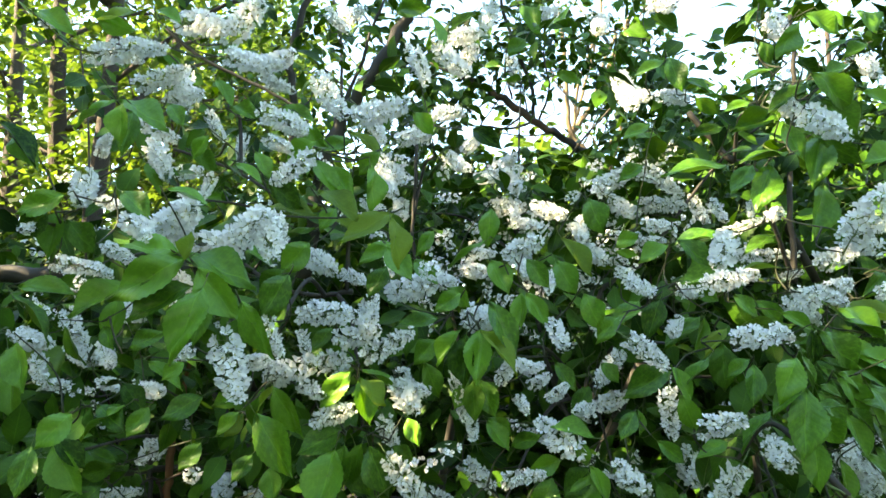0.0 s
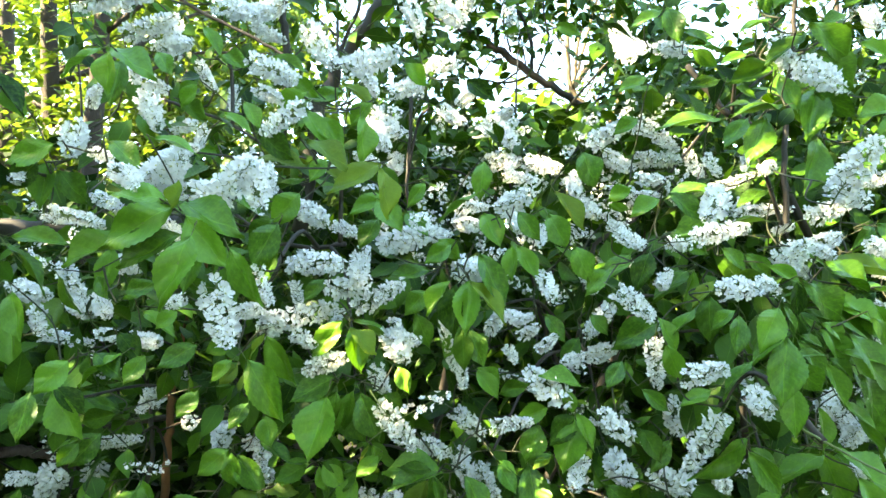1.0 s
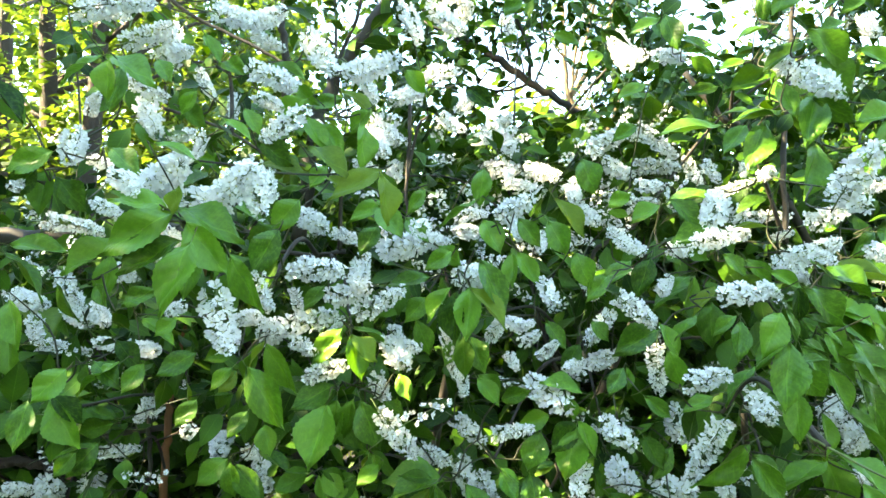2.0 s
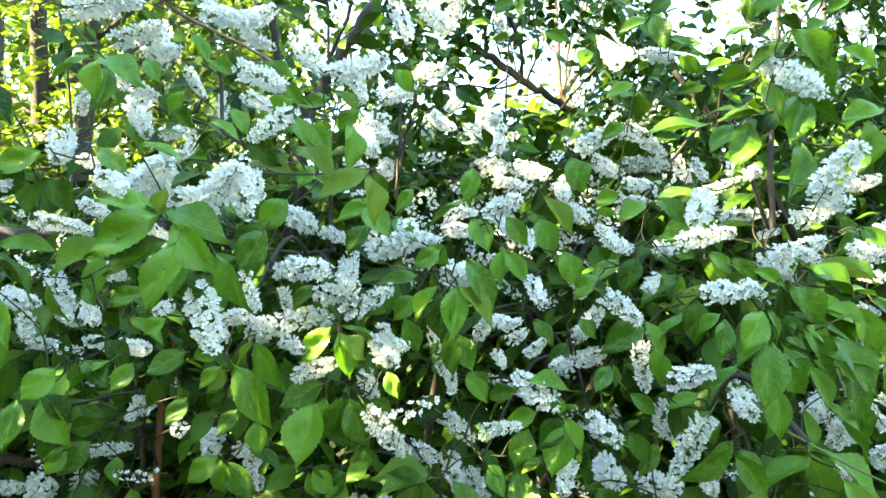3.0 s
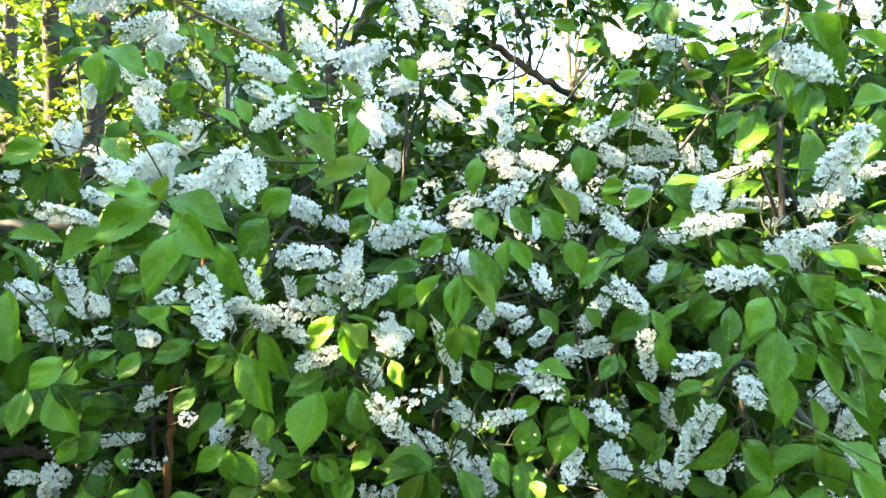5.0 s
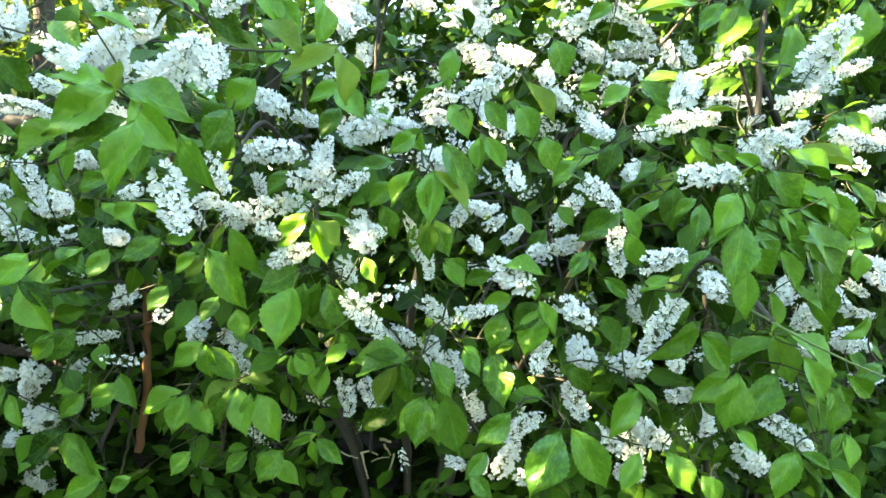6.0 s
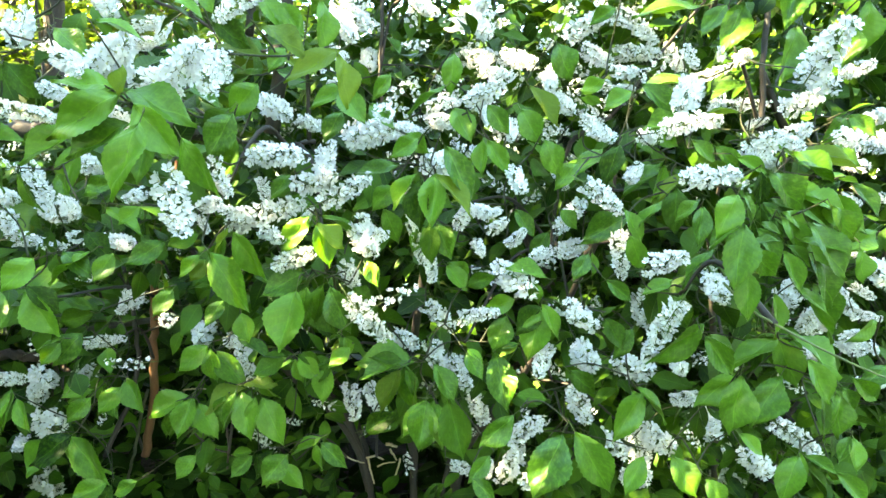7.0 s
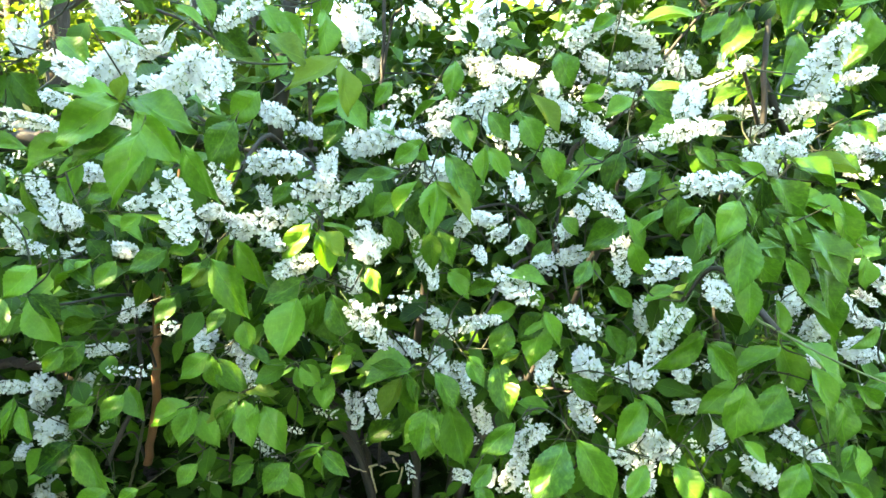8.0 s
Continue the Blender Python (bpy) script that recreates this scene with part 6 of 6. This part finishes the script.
# ---- trees behind ----
def tree(at, height, girth, crown, leaves, seed, label, leaf_mat=WOODS, bark=BARK, leaf_size=0.085, lean=(0, 0), lowest=0.2):
    rng = random.Random(seed)
    t = thing("tree", label, "tree", "trees behind the bushes", at)
    line = smooth_line([(0, 0, -0.1), (0.02 * height * rng.uniform(-1, 1) + lean[0] * 0.3, lean[1] * 0.3, height * 0.3), (lean[0] * 0.6, lean[1] * 0.6, height * 0.6), (lean[0], lean[1], height)], 8)
    b = Build()
    tube(b, line, girth, girth * 0.25, 12, 0, 0.05)
    part("trunk", b.mesh("trunk", [bark]), t)
    mats = [[] for _ in SMALL]
    ends = []
    for k in range(11):
        s = rng.uniform(lowest, 0.9)
        p = line[int(s * (len(line) - 1))]
        a = rng.uniform(0, 6.28)
        r = crown * (0.5 + 0.5 * math.sin(math.pi * min(1, s))) * rng.uniform(0.6, 1.0)
        e = p + np.array([math.cos(a) * r, math.sin(a) * r, rng.uniform(0.1, 0.6) * r])
        m = (p + e) / 2 + np.array([0, 0, 0.15 * r])
        bl = smooth_line([p, m, e], 5)
        b = Build()
        tube(b, bl, girth * 0.22, girth * 0.05, 6, 0, 0.06)
        for q in range(5):
            f = bl[rng.randrange(4, len(bl))]
            g = f + np.array([rng.gauss(0, 0.3), rng.gauss(0, 0.3), rng.gauss(0.1, 0.25)]) * crown * 0.5
            tube(b, smooth_line([f, (f + g) / 2 + [0, 0, 0.05], g], 3), girth * 0.06, girth * 0.02, 4, 0)
            ends.append(g)
        part("limb", b.mesh("limb", [bark]), t)
        ends += [e, m]
    for k in range(leaves // 6):
        c = ends[rng.randrange(len(ends))]
        o = [c[i] + rng.gauss(0, 0.3) * crown * 0.55 for i in range(3)]
        for q in range(6):
            p = tuple(o[i] + rng.gauss(0, 0.07) for i in range(3))
            if in_sunbeam(Vector(p) + Vector(at)):
                continue
            mats[rng.randrange(3)].append(leaf_matrix(rng, p, leaf_size * rng.uniform(0.7, 1.3), (0, 0, 1)))
    part("crown", scatter("crown", list(zip(SMALL, mats)), [leaf_mat, STALK]), t, "", "stuff")
    return t


tree((-2.05, 3.7, 0), 5.5, 0.085, 1.5, 1500, 21, "slim dark-trunked tree with sunlit yellow-green leaves", lowest=0.5)
tree((-3.15, 4.9, 0), 6.5, 0.11, 1.9, 5000, 22, "dark-trunked woodland tree with sunlit yellow-green leaves")
tree((-2.5, 5.6, 0), 6.0, 0.08, 1.9, 5000, 23, "slim woodland tree with sunlit yellow-green leaves")
tree((-4.6, 6.5, 0), 7.5, 0.13, 2.3, 5000, 24, "woodland tree with a broad yellow-green crown")
tree((-3.3, 8.0, 0), 6.0, 0.10, 2.0, 3000, 25, "woodland tree with a thin sunlit crown")
tree((4.7, 7.5, 0), 5.6, 0.09, 1.5, 2600, 26, "woodland tree with fresh yellow-green leaves")
# three trees added out of view on the sun side to shade the bushes
tree((-3.7, 0.5, 0), 6.6, 0.10, 2.0, 12500, 31, "added unseen tree beside the bushes, its full green crown shading them", SHADE_LEAF, leaf_size=0.11)
tree((-4.3, 2.3, 0), 6.8, 0.10, 1.9, 9000, 33, "added unseen slim tree beside the bushes, its full green crown shading them", SHADE_LEAF, leaf_size=0.11)
tree((-4.9, -1.1, 0), 7.2, 0.12, 2.2, 9000, 32, "added unseen taller tree beside the bushes, its full green crown shading them", SHADE_LEAF, leaf_size=0.11)
back_tree = thing("tree", "half-bare brown tree with few leaves, orange sunlight put into its far branches' colour", "tree", "trees behind the bushes", (0, 0, 0))
LINES[back_tree] = []
limb(back_tree, "limb", [(-0.069, 2.596, 2.754), (0.075, 2.600, 2.681), (0.195, 2.603, 2.609), (0.350, 2.609, 2.500), (0.505, 2.614, 2.405), (0.635, 2.619, 2.309), (0.740, 2.627, 2.154), (0.853, 2.647, 1.777)], 0.0177, TWIG)
limb(back_tree, "branch", [(0.350, 2.609, 2.500), (0.339, 2.601, 2.658), (0.279, 2.593, 2.804), (0.219, 2.584, 2.977), (0.195, 2.576, 3.125)], 0.0083, TWIG)
limb(back_tree, "branch", [(0.350, 2.609, 2.500), (0.243, 2.611, 2.468), (0.123, 2.610, 2.482)], 0.0059, TWIG)
limb(back_tree, "branch", [(0.931, 4.808, 3.053), (1.109, 4.794, 3.321), (1.289, 4.775, 3.681), (1.449, 4.754, 4.089), (1.588, 4.735, 4.456)], 0.0218, ORANGE_LIT_BARK)
limb(back_tree, "branch", [(0.953, 4.807, 3.075), (1.067, 4.785, 3.500), (1.181, 4.761, 3.952), (1.207, 4.744, 4.271)], 0.0131, ORANGE_LIT_BARK)
limb(back_tree, "branch", [(0.953, 4.808, 3.053), (0.933, 4.797, 3.275), (0.913, 4.778, 3.634), (0.871, 4.754, 4.087)], 0.0196, ORANGE_LIT_BARK)
limb(back_tree, "branch", [(1.344, 4.827, 2.701), (1.041, 4.810, 3.009), (0.931, 4.808, 3.053)], 0.0174, ORANGE_LIT_BARK)
limb(back_tree, "branch", [(1.258, 4.820, 2.833), (1.350, 4.801, 3.188), (1.221, 4.785, 3.500), (1.358, 4.763, 3.907)], 0.0152, ORANGE_LIT_BARK)
limb(back_tree, "branch", [(1.172, 4.815, 2.921), (1.305, 4.806, 3.099), (1.529, 4.789, 3.412)], 0.0131, ORANGE_LIT_BARK)
limb(back_tree, "limb", [(-0.537, 2.005, 2.087), (-0.515, 1.992, 2.326), (-0.533, 1.984, 2.493), (-0.502, 1.977, 2.625), (-0.450, 1.969, 2.776)], 0.0136, TWIG)
limb(back_tree, "branch", [(-0.561, 3.201, 2.671), (-0.564, 3.190, 2.880), (-0.574, 3.176, 3.150), (-0.615, 3.166, 3.332)], 0.0087, TWIG)
limb(back_tree, "branch", [(-0.564, 3.190, 2.880), (-0.668, 3.185, 2.969), (-0.759, 3.181, 3.059)], 0.0058, TWIG)
limb(back_tree, "branch", [(-0.360, 1.991, 2.345), (-0.298, 1.984, 2.494), (-0.272, 1.979, 2.588), (-0.227, 1.973, 2.701)], 0.0063, TWIG)
limb(back_tree, "twig", [(0.319, 2.607, 2.542), (0.251, 2.610, 2.488), (0.156, 2.613, 2.424)], 0.0047, TWIG)
limb(back_tree, "twig", [(0.428, 2.612, 2.450), (0.322, 2.612, 2.438), (0.180, 2.612, 2.452)], 0.0035, TWIG)
limb(back_tree, "twig", [(0.369, 2.609, 2.500), (0.416, 2.602, 2.641), (0.393, 2.594, 2.783), (0.404, 2.589, 2.877)], 0.0047, TWIG)
limb(back_tree, "twig", [(0.930, 3.808, 3.030), (1.127, 3.801, 3.169), (1.231, 3.792, 3.341)], 0.0069, ORANGE_LIT_BARK)
limb(back_tree, "twig", [(0.930, 3.808, 3.030), (1.058, 3.806, 3.065), (1.197, 3.807, 3.048)], 0.0052, ORANGE_LIT_BARK)
limb(back_tree, "twig", [(0.109, 2.599, 2.688), (0.085, 2.593, 2.807), (0.097, 2.589, 2.877)], 0.0047, TWIG)
limb(back_tree, "twig", [(0.258, 2.604, 2.594), (0.227, 2.597, 2.736), (0.251, 2.589, 2.877)], 0.0047, TWIG)
limb(back_tree, "twig", [(0.747, 3.808, 3.030), (0.643, 3.801, 3.169), (0.626, 3.792, 3.341)], 0.0052, ORANGE_LIT_BARK)
limb(back_tree, "branch", [(0.968, 3.830, 2.609), (0.885, 3.826, 2.685), (0.771, 3.820, 2.806), (0.885, 3.810, 2.996), (0.954, 3.797, 3.238), (1.041, 3.786, 3.445)], 0.0138, ORANGE_LIT_BARK)
limb(back_tree, "branch", [(0.771, 3.820, 2.806), (0.799, 3.804, 3.099), (0.903, 3.788, 3.410)], 0.0104, ORANGE_LIT_BARK)
limb(back_tree, "twig", [(0.511, 2.615, 2.381), (0.605, 2.618, 2.334), (0.724, 2.617, 2.346)], 0.0035, TWIG)
limb(back_tree, "twig", [(0.192, 2.602, 2.632), (0.132, 2.605, 2.570), (0.038, 2.608, 2.523)], 0.0035, TWIG)


def bare_twigs(seed):
    """Thin bare twigs that cross the open sky."""
    rng = random.Random(seed)
    nodes = [p for line in LINES[back_tree][:9] for p in line if p[2] > 2.25]
    for k in range(22):
        p = nodes[rng.randrange(len(nodes))]
        d = np.array([rng.gauss(0, 0.45), rng.gauss(0, 0.2), rng.uniform(0.25, 1.0)])
        d *= rng.uniform(0.35, 0.8) * (p[1] / 2.6) / np.linalg.norm(d)
        bend = np.array([rng.gauss(0, 0.06), rng.gauss(0, 0.04), rng.gauss(0, 0.04)])
        limb(back_tree, "twig", [p, p + 0.35 * d + bend, p + 0.7 * d - 0.4 * bend, p + d], rng.uniform(0.0022, 0.0042) * p[1] / 2.6, TWIG if p[1] < 3 else ORANGE_LIT_BARK)


bare_twigs(17)


def back_crown(seed):
    rng = random.Random(seed)
    mats = [[] for _ in SMALL]
    nodes = [p for line in LINES[back_tree] for p in line if p[2] > 2.2]
    for k in range(330):
        p = nodes[rng.randrange(len(nodes))]
        c = [p[i] + rng.gauss(0, 0.13) for i in range(3)]
        for q in range(7):
            p = tuple(c[i] + rng.gauss(0, 0.045) for i in range(3))
            if not open_sky(*p) or rng.random() < 0.15:
                mats[rng.randrange(3)].append(leaf_matrix(rng, p, rng.uniform(0.045, 0.075)))
    part("crown", scatter("crown", list(zip(SMALL, mats)), [SHADE_LEAF, STALK]), back_tree, "", "stuff")


back_crown(5)


def far_woods(seed):
    rng = random.Random(seed)
    mats = [[] for _ in SMALL]
    for k in range(8000):
        a = rng.uniform(-2.0, 2.0)
        r = rng.uniform(11, 22)
        top = (5.8 + (3.1 if a < -0.22 else 0.8 if a > 0.3 else 0) + 1.2 * noise.noise((a * 5, 0, 0))) * r / 16
        c = (r * math.sin(a), r * math.cos(a), rng.uniform(0, top))
        for q in range(5):
            mats[rng.randrange(3)].append(leaf_matrix(rng, tuple(c[i] + rng.gauss(0, 0.35) for i in range(3)), rng.uniform(0.28, 0.5), (0, 0, 1)))
    # an unseen belt of wood added behind the walker to cut low sky light
    for k in range(4200):
        a = rng.uniform(2.0, 2 * math.pi - 1.7)
        r = rng.uniform(6.5, 10)
        c = (r * math.sin(a), r * math.cos(a), rng.uniform(0, 8.4 + 1.2 * noise.noise((a * 4, 1, 0))))
        for q in range(5):
            mats[rng.randrange(3)].append(leaf_matrix(rng, tuple(c[i] + rng.gauss(0, 0.3) for i in range(3)), rng.uniform(0.2, 0.35), (0, 0, 1)))
    tagged(new("far_woods", scatter("far_woods", list(zip(SMALL, mats)), [WOODS, STALK])), "sunlit yellow-green woodland in the distance, and an added belt behind the walker that blocks sky light", "woods", "", "stuff")


far_woods(8)


def tufts(seed):
    rng = random.Random(seed)
    blade = leaf_template(4, 1, 0.5, 0.2, 0.0, 0.0, False, False)
    g = []
    for k in range(26000):
        x, y = rng.uniform(-7, 7), rng.uniform(-6, 9)
        if -3.2 < x < 3.2 and 1.0 < y < 5.0:
            continue
        a = rng.uniform(0, 6.28)
        h = rng.uniform(0.08, 0.25)
        d = Vector((0.3 * math.cos(a), 0.3 * math.sin(a), 1)).normalized()
        g.append(np.array(placed((x, y, -0.03), Vector((x, y, -0.03)) + d * h, 0.011, 0, (math.cos(a), math.sin(a), 0.1))))
    tagged(new("grass", scatter("grass", [(blade, g)], [GRASS])), "thin green grass on the open ground round the bushes", "grass", "", "stuff")


tufts(3)
